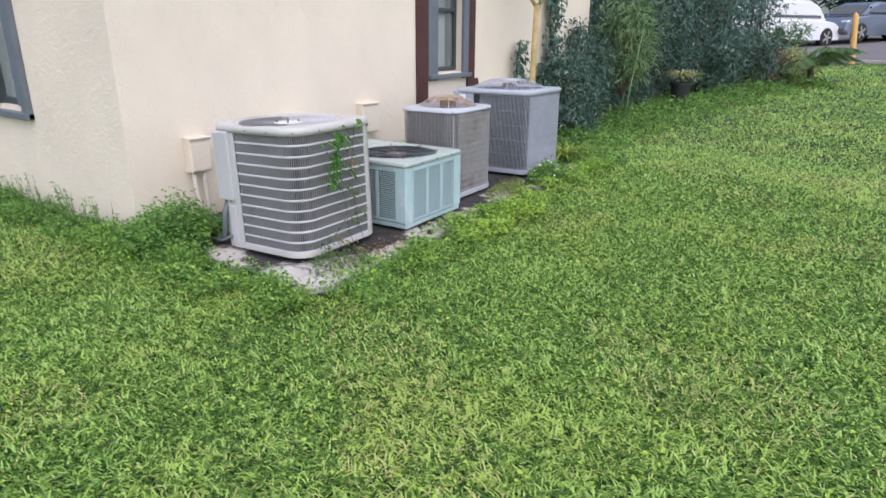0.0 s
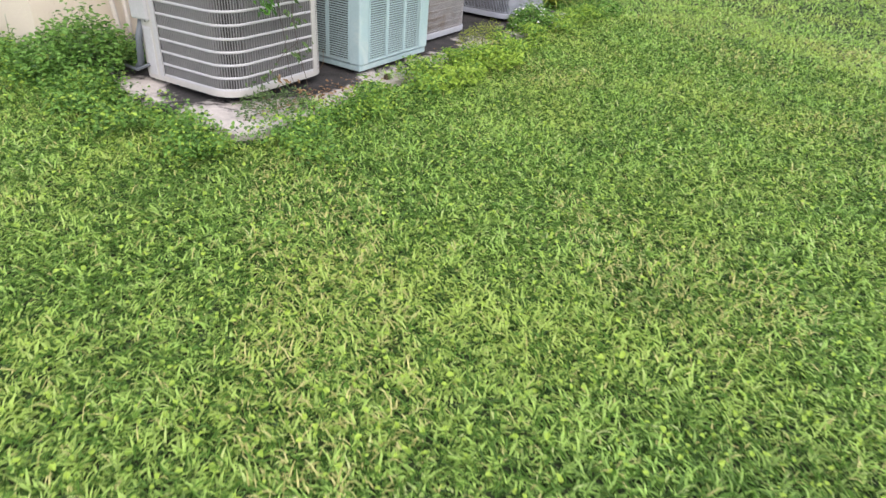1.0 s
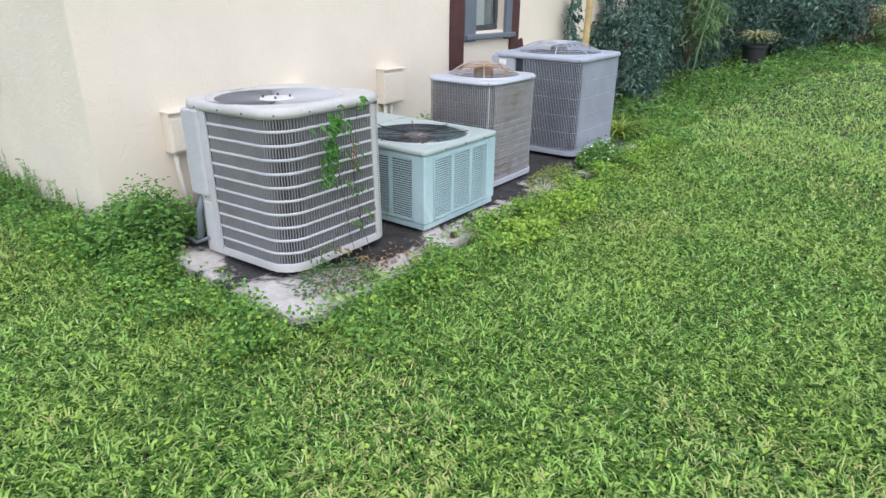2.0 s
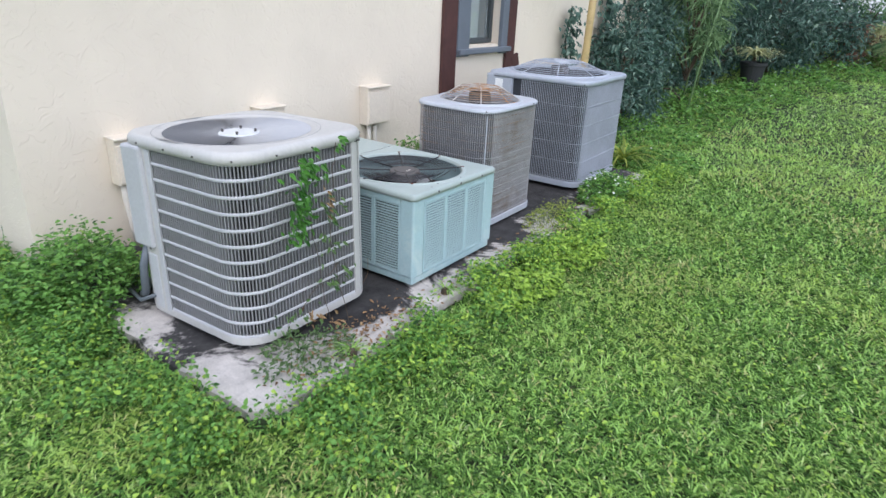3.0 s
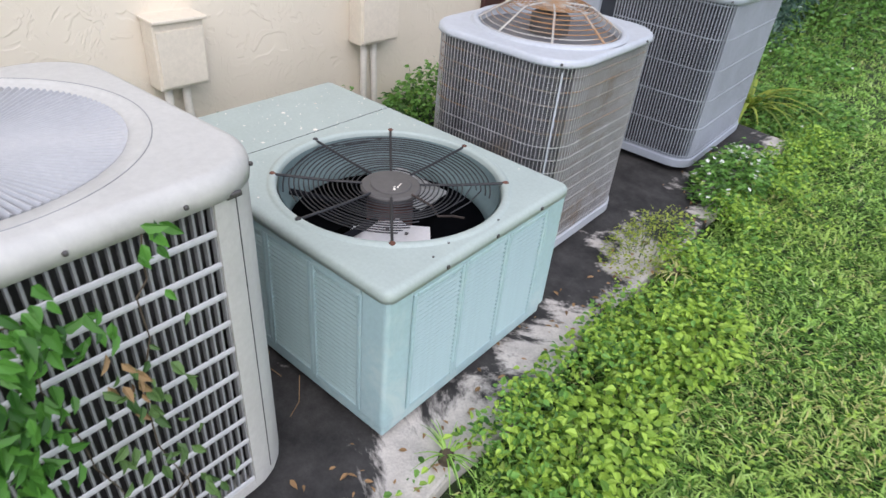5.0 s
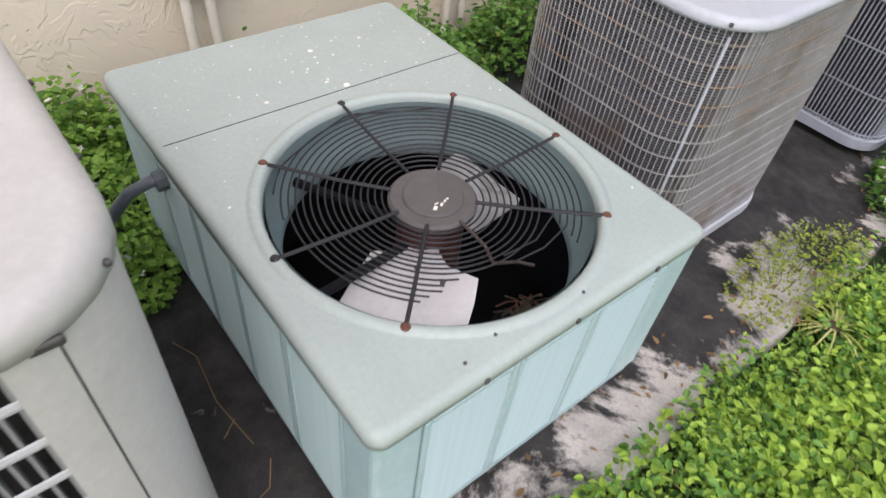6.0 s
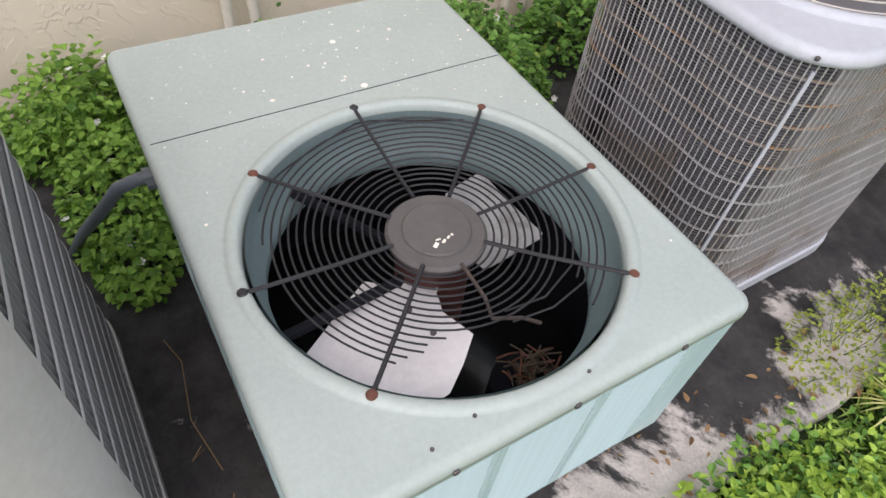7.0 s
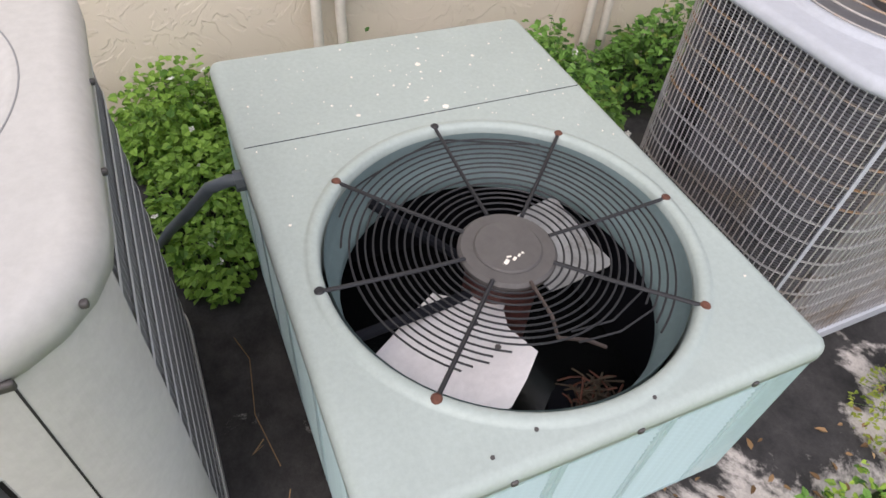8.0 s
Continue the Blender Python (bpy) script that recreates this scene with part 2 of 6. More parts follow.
M_U3LID = surface("pale_grey_lid", (0.47, 0.49, 0.54), 0.45, var=0.1, coarse=3)
M_U3COIL = surface("dusty_grey_coil", (0.19, 0.188, 0.205), 0.6, 0.2, var=0.35, coarse=4, fine=200, bump=0.4, stain=(0.2, 0.18, 0.165), amount=0.4, stain_scale=4)
M_U3WIRE = surface("zinc_wire", (0.6, 0.59, 0.61), 0.45, 0.5, var=0.2, coarse=12, stain=(0.38, 0.32, 0.27), amount=0.42, stain_scale=4)
M_U4 = surface("blue_grey_enamel", (0.40, 0.43, 0.50), 0.45, var=0.1, coarse=3)
M_U4COIL = surface("blue_grey_coil", (0.05, 0.055, 0.07), 0.6, 0.3, var=0.3, coarse=4, fine=200, bump=0.4)
M_U4WIRE = surface("blue_grey_wire", (0.47, 0.50, 0.57), 0.5, 0.2, var=0.15)
# Fin tones paler than the coils, carrying the open side's reflection.
M_U3FIN = streaked("dusty_fin_edge_sheen", (0.36, 0.35, 0.36), (0.21, 0.165, 0.13))
M_U4FIN = surface("blue_grey_fin_edge_sheen", (0.40, 0.42, 0.48), 0.5, 0.1, var=0.15, coarse=3)
M_STEEL = surface("dull_steel_screw", (0.12, 0.11, 0.11), 0.5, 0.6)
M_LABEL = surface("white_label", (0.85, 0.86, 0.88), 0.5, bump=0)
M_PVC = surface("painted_conduit", (0.72, 0.67, 0.6), 0.6, var=0.1)
M_BOX = surface("painted_electric_box", (0.74, 0.66, 0.55), 0.7, var=0.06, stain=(0.62, 0.5, 0.38), amount=0.27, stain_scale=9)
M_HOSE = surface("grey_flex_conduit", (0.13, 0.15, 0.17), 0.5, var=0.15)
M_TRIM = surface("brown_red_trim", (0.075, 0.028, 0.024), 0.7, var=0.3, coarse=5)
M_WFRAME = surface("slate_grey_window_paint", (0.14, 0.16, 0.19), 0.55, var=0.15, stain=(0.28, 0.29, 0.3), amount=0.28, stain_scale=10)
M_WDARK = surface("dark_window_metal", (0.05, 0.06, 0.065), 0.5, var=0.2)
M_CURTAIN = surface("white_blind", (0.75, 0.76, 0.74), 0.8, var=0.1)
M_GLASS = glass("window_glass")
M_INSIDE = surface("inside_plaster", (0.4, 0.38, 0.35), 0.9)
M_ROOF = surface("roof_gravel", (0.4, 0.38, 0.35), 0.95)
M_SPLAT = surface("cream_paint_splash", (0.85, 0.80, 0.72), 0.6, bump=0)


# ---- building blocks ----
def mesh_of(name, bm):
    bmesh.ops.recalc_face_normals(bm, faces=bm.faces)
    me = bpy.data.meshes.new(name)
    bm.to_mesh(me)
    bm.free()
    return me


def part(name, bm, material, parent=None, label="", smooth=False):
    """One mesh object, under a thing or a part."""
    me = mesh_of(name, bm) if isinstance(bm, bmesh.types.BMesh) else bm
    if not me.materials:
        me.materials.append(material)
    if smooth:
        me.polygons.foreach_set("use_smooth", [True] * len(me.polygons))
    ob = new(name, me)
    ob.parent = parent
    return tagged(ob, label)


def thing(name, label, category, where, turn=0.0, group="", lean=0.0):
    ob = new(name)
    ob.empty_display_size = 0.1
    ob.matrix_world = pose(*where, 0, lean, turn)
    return tagged(ob, label, category, group)


def tri_mesh(name, v, f):
    me = bpy.data.meshes.new(name)
    me.from_pydata(v.tolist(), [], f.tolist())
    return me


def add_box(bm, c, s, turn=None, bevel=0.0, seg=2):
    """A box of size s about c, its edges rounded."""
    b2 = bmesh.new()
    bmesh.ops.create_cube(b2, size=1)
    bmesh.ops.scale(b2, vec=s, verts=b2.verts)
    if bevel:
        bmesh.ops.bevel(b2, geom=b2.edges[:], offset=bevel, segments=seg, affect="EDGES", profile=0.5)
    bmesh.ops.transform(b2, matrix=Matrix.Translation(c) @ (turn or Matrix.Identity(4)), verts=b2.verts)
    return join(bm, b2)


def join(bm, b2):
    idx = {v: bm.verts.new(v.co) for v in b2.verts}
    for f in b2.faces:
        bm.faces.new([idx[v] for v in f.verts])
    b2.free()
    return bm


def box(c, s, bevel=0.0, turn=None, seg=2):
    return add_box(bmesh.new(), c, s, turn, bevel, seg)


def loft(bm, rings, cap_first=False, cap_last=False, closed=True):
    rows = [[bm.verts.new(p) for p in r] for r in rings]
    n = len(rows[0])
    for a, b in zip(rows, rows[1:]):
        for i in range(n if closed else n - 1):
            j = (i + 1) % n
            bm.faces.new((a[i], a[j], b[j], b[i]))
    if cap_first:
        bm.faces.new(rows[0][::-1])
    if cap_last:
        bm.faces.new(rows[-1])
    return bm


def tube(bm, pts, rad, n=6, cap=True):
    """A round bar along points; rad may change from point to point."""
    pts = [Vector(p) for p in pts]
    rads = rad if isinstance(rad, (list, tuple)) else [rad] * len(pts)
    rings, up = [], None
    for i, p in enumerate(pts):
        d = (pts[min(i + 1, len(pts) - 1)] - pts[max(i - 1, 0)]).normalized()
        if up is None:
            up = Vector((0, 0, 1)) if abs(d.z) < 0.9 else Vector((1, 0, 0))
        side = d.cross(up).normalized()
        up = side.cross(d).normalized()
        rings.append([p + rads[i] * (math.cos(a) * side + math.sin(a) * up) for a in (2 * math.pi * k / n for k in range(n))])
    return loft(bm, rings, cap, cap)


def ring_wire(bm, r, z, rad, a0=0.0, a1=360.0, cx=0.0, cy=0.0, n=64, seg=6):
    full = a1 - a0 >= 359.9
    k = max(8, int(n * (a1 - a0) / 360))
    pts = [(cx + r * math.cos(radians(a0 + (a1 - a0) * i / k)), cy + r * math.sin(radians(a0 + (a1 - a0) * i / k)), z) for i in range(k + (0 if full else 1))]
    if not full:
        return tube(bm, pts, rad, seg)
    rings = []
    for x, y, zz in pts:
        dx, dy = (x - cx) / r, (y - cy) / r
        rings.append([(x + rad * math.cos(b) * dx, y + rad * math.cos(b) * dy, zz + rad * math.sin(b)) for b in (2 * math.pi * q / seg for q in range(seg))])
    return loft_loop(bm, rings)


def loft_loop(bm, rings):
    rows = [[bm.verts.new(p) for p in r] for r in rings]
    n = len(rows[0])
    for a, b in zip(rows, rows[1:] + rows[:1]):
        for i in range(n):
            j = (i + 1) % n
            bm.faces.new((a[i], a[j], b[j], b[i]))
    return bm


def disc(bm, r, z0, z1, cx=0.0, cy=0.0, n=40, bevel=0.0):
    ring = lambda q, z: [(cx + q * math.cos(2 * math.pi * k / n), cy + q * math.sin(2 * math.pi * k / n), z) for k in range(n)]
    rings = [ring(r, z0), ring(r, z1 - bevel)] + ([ring(r - bevel, z1)] if bevel else [])
    return loft(bm, rings, True, True)


def rr_hit(th, hx, hy, r, ox=0.0, oy=0.0):
    """Where the ray at angle th from (ox, oy) leaves a rounded rectangle."""
    c, s = math.cos(th), math.sin(th)
    tx = ((hx if c > 0 else -hx) - ox) / c if abs(c) > 1e-9 else 1e9
    ty = ((hy if s > 0 else -hy) - oy) / s if abs(s) > 1e-9 else 1e9
    d = min(tx, ty)
    x, y = ox + d * c, oy + d * s
    if abs(x) > hx - r and abs(y) > hy - r:
        kx, ky = math.copysign(hx - r, x), math.copysign(hy - r, y)
        b = (ox - kx) * c + (oy - ky) * s
        q = (ox - kx) ** 2 + (oy - ky) ** 2 - r * r
        root = b * b - q
        if root > 0:
            d = -b + math.sqrt(root)
            x, y = ox + d * c, oy + d * s
    return x, y


def angles_for(hx, hy, r, ox=0.0, oy=0.0, n=72):
    out = [2 * math.pi * k / n for k in range(n)]
    for sx in (-1, 1):
        for sy in (-1, 1):
            for k in range(7):
                a = math.pi / 2 * k / 6
                x, y = sx * (hx - r + r * math.cos(a)), sy * (hy - r + r * math.sin(a))
                out.append(math.atan2(y - oy, x - ox) % (2 * math.pi))
    return sorted(set(round(a, 5) for a in out))


def rr_ring(ang, hx, hy, r, z, ox=0.0, oy=0.0):
    return [(*rr_hit(a, hx, hy, max(r, 0.001), ox, oy), z) for a in ang]


def round_ring(ang, r, z, ox=0.0, oy=0.0):
    return [(ox + r * math.cos(a), oy + r * math.sin(a), z) for a in ang]


def rr_path(hx, hy, r, s0, s1, step=0.02):
    """Points with outward normals along a rounded rectangle, counter-clockwise from its near (-y) side's start, between lengths s0 and s1."""
    ax, ay, arc = 2 * (hx - r), 2 * (hy - r), math.pi / 2 * r
    segs = [("l", (-hx + r, -hy), (1, 0), ax), ("a", (hx - r, -hy + r), -90, arc), ("l", (hx, -hy + r), (0, 1), ay), ("a", (hx - r, hy - r), 0, arc),
            ("l", (hx - r, hy), (-1, 0), ax), ("a", (-hx + r, hy - r), 90, arc), ("l", (-hx, hy - r), (0, -1), ay), ("a", (-hx + r, -hy + r), 180, arc)]
    total = sum(q[3] for q in segs)

    def at(s):
        s %= total
        for kind, o, d, length in segs:
            if s <= length + 1e-9:
                if kind == "l":
                    return o[0] + d[0] * s, o[1] + d[1] * s, d[1], -d[0]
                a = radians(d + 90 * s / length)
                return o[0] + r * math.cos(a), o[1] + r * math.sin(a), math.cos(a), math.sin(a)
            s -= length
        return None

    k = max(2, int(round((s1 - s0) / step)) + 1)
    return [at(s0 + (s1 - s0) * i / (k - 1)) for i in range(k)]


def band(bm, path, z0, z1, d0, d1):
    """A strip of sheet metal along a path, from depth d0 to d1 outward."""
    rings = [[(x + nx * d0, y + ny * d0, z0), (x + nx * d1, y + ny * d1, z0), (x + nx * d1, y + ny * d1, z1), (x + nx * d0, y + ny * d0, z1)] for x, y, nx, ny in path]
    return loft(bm, rings, True, True)


def upright_bars(name, path, width, d0, d1, z0, z1):
    """Thin upright bars, one at each point of a path, in one mesh."""
    v, f = [], []
    for x, y, nx, ny in path:
        tx, ty = -ny, nx
        k = len(v)
        for z in (z0, z1):
            for d, w in ((d0, -width / 2), (d1, -width / 2), (d1, width / 2), (d0, width / 2)):
                v.append((x + nx * d + tx * w, y + ny * d + ty * w, z))
        f += [(k, k + 1, k + 5, k + 4), (k + 1, k + 2, k + 6, k + 5), (k + 2, k + 3, k + 7, k + 6), (k + 3, k, k + 4, k + 7), (k + 4, k + 5, k + 6, k + 7), (k + 3, k + 2, k + 1, k)]
    me = bpy.data.meshes.new(name)
    me.from_pydata(v, [], f)
    return me


def lid_mesh(hx, hy, r, z0, z1, hole, edge=0.02, ox=0.0, oy=0.0, rim=0.0, well=0.08, rw=1.0):
    """A pressed cover with rounded edges, a round hole, a raised rim and the well below it."""
    ang = angles_for(hx, hy, r, ox, oy)
    rings = [rr_ring(ang, hx - 0.012, hy - 0.012, r, z0, ox, oy), rr_ring(ang, hx, hy, r, z0, ox, oy), rr_ring(ang, hx, hy, r, z1 - edge, ox, oy)]
    for k in (1, 2, 3, 4):
        a = math.pi / 2 * k / 4
        i = edge * (1 - math.cos(a))
        rings.append(rr_ring(ang, hx - i, hy - i, max(r - i, 0.004), z1 - edge + edge * math.sin(a), ox, oy))
    inset = edge + 0.004
    rings += [rr_ring(ang, hx - inset, hy - inset, max(r - inset, 0.004), z1, ox, oy), round_ring(ang, hole + 0.045 * rw + 0.004, z1, ox, oy), round_ring(ang, hole + 0.045 * rw, z1, ox, oy), round_ring(ang, hole + 0.04 * rw, z1 + rim * 0.5, ox, oy), round_ring(ang, hole + 0.03 * rw, z1 + rim, ox, oy),
              round_ring(ang, hole + 0.006, z1 + rim, ox, oy), round_ring(ang, hole, z1 + rim - 0.008, ox, oy), round_ring(ang, hole - 0.005, z1 - well, ox, oy)]
    return loft(bmesh.new(), rings)


# ---- ground ----
def rise(x, y):
    """The lawn is level by the building and climbs gently to the car park."""
    return 0.058 * np.clip(np.asarray(y, float) - 7.0, 0, 33)


def bumps(x, y):
    return 0.012 * np.sin(2.1 * x + 0.7 * y) * np.sin(1.3 * y - 0.9 * x) + 0.008 * np.sin(5.3 * x + 1.1) * np.sin(4.7 * y)


def ground_sheet():
    fine_x, fine_y = np.arange(-4, 12.01, 0.2), np.arange(-6, 24.01, 0.25)
    far = np.array([1, 2, 4, 8, 15, 30, 60, 120, 250, 500, 1000])
    xs = np.concatenate([(-4 - far)[::-1], fine_x, 12 + far])
    ys = np.concatenate([(-6 - far)[::-1], fine_y, 24 + far])
    gx, gy = np.meshgrid(xs, ys)
    gz = rise(gx, gy) + bumps(gx, gy) * (gy < 20) * (gx < 20) - 0.012
    v = np.stack([gx, gy, gz], -1).reshape(-1, 3)
    n, m = len(xs), len(ys)
    a = (np.arange(m - 1)[:, None] * n + np.arange(n - 1)).ravel()
    me = bpy.data.meshes.new("ground")
    me.from_pydata(v.tolist(), [], np.stack([a, a + 1, a + n + 1, a + n], -1).tolist())
    return tagged(part("ground", me, M_SOIL, smooth=True), "earth under a green lawn that climbs to a car park", "ground", kind="structure")


ground_sheet()

# Equipment pad: a long slab that narrows away from the corner.
PAD = [(0.02, -0.02), (1.99, -0.02), (2.07, 0.12), (2.03, 0.6), (1.97, 1.2), (1.93, 1.9), (1.87, 2.6), (1.84, 3.4), (1.80, 4.2), (1.76, 4.72), (0.02, 4.78)]


def pad_edge(y):
    q = [p for p in PAD[2:10]]
    return float(np.interp(y, [p[1] for p in q], [p[0] for p in q]))


def equipment_pad():
    bm = bmesh.new()
    rng = random.Random(5)
    ring = []
    for (x0, y0), (x1, y1) in zip(PAD, PAD[1:] + PAD[:1]):
        k = max(1, int(math.hypot(x1 - x0, y1 - y0) / 0.12))
        ring += [(x0 + (x1 - x0) * i / k + rng.uniform(-0.01, 0.01), y0 + (y1 - y0) * i / k + rng.uniform(-0.01, 0.01)) for i in range(k)]
    cx, cy = 1.0, 2.3
    sets = [(1.0, -0.08), (1.0, 0.035), (0.994, 0.047), (0.985, 0.05)]
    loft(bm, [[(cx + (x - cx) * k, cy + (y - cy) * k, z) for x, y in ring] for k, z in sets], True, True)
    return tagged(part("pavement", bm, M_CONC), "mould-stained concrete equipment pad along the wall, contact shade painted in", "pad", kind="structure")


equipment_pad()


# ---- building ----
def wall_with_hole(name, along, a0, a1, top, hole, thick, label):
    """A wall along x or y whose outer face lies on zero, with one window opening through it."""
    us, zs = sorted({a0, a1, *(hole[:2] if hole else ())}), sorted({-0.15, top, *(hole[2:] if hole else ())})
    bm = bmesh.new()
    for u0, u1 in zip(us, us[1:]):
        for z0, z1 in zip(zs, zs[1:]):
            if hole and u0 >= hole[0] and u1 <= hole[1] and z0 >= hole[2] and z1 <= hole[3]:
                continue
            if along == "x":
                add_box(bm, ((u0 + u1) / 2, thick / 2, (z0 + z1) / 2), (u1 - u0, thick, z1 - z0))
            else:
                add_box(bm, (-thick / 2, (u0 + u1) / 2, (z0 + z1) / 2), (thick, u1 - u0, z1 - z0))
    bmesh.ops.remove_doubles(bm, verts=bm.verts, dist=1e-5)
    inner = [f for f in bm.faces if all(len(e.link_faces) > 2 for e in f.edges)]
    bmesh.ops.delete(bm, geom=inner, context="FACES_ONLY")
    return tagged(part(name, bm, M_WALL), label, "wall", kind="structure")


wall_with_hole("wall_south", "x", -9.0, 0.0, 3.1, (-2.75, -1.62, 0.93, 2.2), 0.2, "cream stucco end wall of the building")
wall_with_hole("wall_east", "y", 0.2, 8.6, 3.1, (4.02, 4.62, 1.12, 2.2), 0.2, "cream trowelled stucco side wall behind the condensers")
tagged(part("wall_north", box((-4.5, 8.5, 1.5), (8.6, 0.2, 3.2)), M_WALL), "plain cream back wall", "wall", kind="structure")
tagged(part("wall_west", box((-8.9, 4.3, 1.5), (0.2, 8.2, 3.2)), M_WALL), "plain cream far wall", "wall", kind="structure")
tagged(part("roof", box((-4.5, 4.3, 3.2), (9.1, 8.7, 0.2), 0.02), M_ROOF), "flat pale roof slab", "roof", kind="structure")
tagged(part("floor", box((-4.5, 4.3, 0.0), (8.5, 8.1, 0.1)), M_INSIDE), "plain indoor floor", "floor", kind="structure")


def east_window():
    w = tagged(new("window_1"), "slate-grey framed window with a white blind", "window", kind="structure")
    # outer casing boards round the opening
    part("casing", box((0.02, 3.945, 1.65), (0.045, 0.19, 1.25), 0.006), M_WFRAME, w)
    part("casing", box((0.02, 4.66, 1.65), (0.045, 0.11, 1.25), 0.006), M_WFRAME, w)
    part("window_sill", box((0.035, 4.30, 1.07), (0.09, 0.9, 0.05), 0.008), M_WFRAME, w)
    part("casing", box((0.02, 4.32, 2.24), (0.045, 0.56, 0.08), 0.006), M_WFRAME, w)
    for y, wd in ((4.05, 0.05), (4.59, 0.05)):
        part("window_frame", box((-0.125, y, 1.66), (0.07, wd, 1.06), 0.006), M_WDARK, w)
    for z in (1.15, 1.86, 2.17):
        part("window_frame", box((-0.125, 4.32, z), (0.066, 0.49, 0.05), 0.006), M_WDARK, w)
    for z, tall in ((1.505, 0.658), (2.015, 0.258)):
        p = part("pane", box((-0.13, 4.32, z), (0.006, 0.488, tall)), M_GLASS, w)
        p.visible_shadow = False
    part("blind", box((-0.175, 4.27, 1.66), (0.012, 0.38, 1.0), 0.003), M_CURTAIN, w, "white fabric blind")


east_window()


def south_window():
    w = tagged(new("window_2"), "slate-grey framed window with flaking paint", "window", kind="structure")
    part("casing", box((-1.555, -0.02, 1.5), (0.13, 0.05, 1.36), 0.006), M_WFRAME, w)
    part("casing", box((-2.81, -0.02, 1.5), (0.13, 0.05, 1.36), 0.006), M_WFRAME, w)
    part("window_sill", box((-2.18, -0.03, 0.85), (1.38, 0.08, 0.06), 0.008), M_WFRAME, w)
    part("casing", box((-2.18, -0.02, 2.23), (1.12, 0.05, 0.1), 0.006), M_WFRAME, w)
    for x in (-1.67, -2.18, -2.70):
        part("window_frame", box((x, 0.02, 1.56), (0.1, 0.09, 1.26), 0.008), M_WFRAME if x > -2 else M_WDARK, w)
    for z in (0.96, 2.16):
        part("window_frame", box((-2.18, 0.05, z), (0.94, 0.06, 0.06), 0.006), M_WDARK, w)
    for x in (-1.92, -2.44):
        p = part("pane", box((x, 0.06, 1.56), (0.42, 0.006, 1.16)), M_GLASS, w)
        p.visible_shadow = False
    part("blind", box((-2.18, 0.13, 1.56), (1.0, 0.012, 1.2), 0.003), M_CURTAIN, w, "white fabric blind")


south_window()
for y0, y1, z0 in ((3.635, 3.845, 0.4), (4.72, 4.88, 0.85)):
    b = box((0.018, (y0 + y1) / 2, (z0 + 2.9) / 2), (0.032, y1 - y0, 2.9 - z0), 0.004)
    tagged(part("trim", b, M_TRIM), "upright brown-red painted trim board on the stucco", "trim", kind="structure")
b = box((0.022, 4.92, 0.93), (0.03, 0.13, 0.14), 0.004, pose(0, 0, 0, 18, 0, 0))
tagged(part("trim", b, M_TRIM), "short slanted brown-red trim block", "trim", kind="structure")


def electric_box(y, w, z0, z1, d, pipes, label):
    e = thing("electrical_box", label, "electrical box", (0.0, y, z0), group="boxes on the wall")
    h = z1 - z0
    part("body", box((d / 2, 0, h / 2), (d, w, h), 0.008), M_BOX, e)
    part("cover", box((d + 0.004, 0, h / 2 - 0.01), (0.012, w - 0.02, h - 0.05), 0.004), M_BOX, e)
    part("hood", box((d / 2 + 0.01, 0, h + 0.004), (d + 0.03, w + 0.012, 0.014), 0.004), M_BOX, e)
    for dy, lean in pipes:
        part("conduit", tube(bmesh.new(), [(d * 0.5, dy, 0.005), (d * 0.5, dy, -0.1), (d * 0.5 + 0.01, dy + lean * 0.5, -z0 * 0.6), (d * 0.5 + 0.02, dy + lean, -z0 + 0.04)], 0.018, 10), M_PVC, e, smooth=True)


electric_box(0.575, 0.19, 0.455, 0.735, 0.1, ((-0.05, 0.03), (0.045, 0.0)), "cream painted electrical box with two conduits beside the first condenser")
electric_box(1.62, 0.22, 0.52, 0.80, 0.1, ((-0.06, 0.0), (0.02, 0.02)), "cream painted electrical box behind the green condenser")
electric_box(2.71, 0.26, 0.54, 0.85, 0.1, ((0.0, 0.01), (-0.07, -0.01)), "cream painted electrical box with rust streaks and conduits")


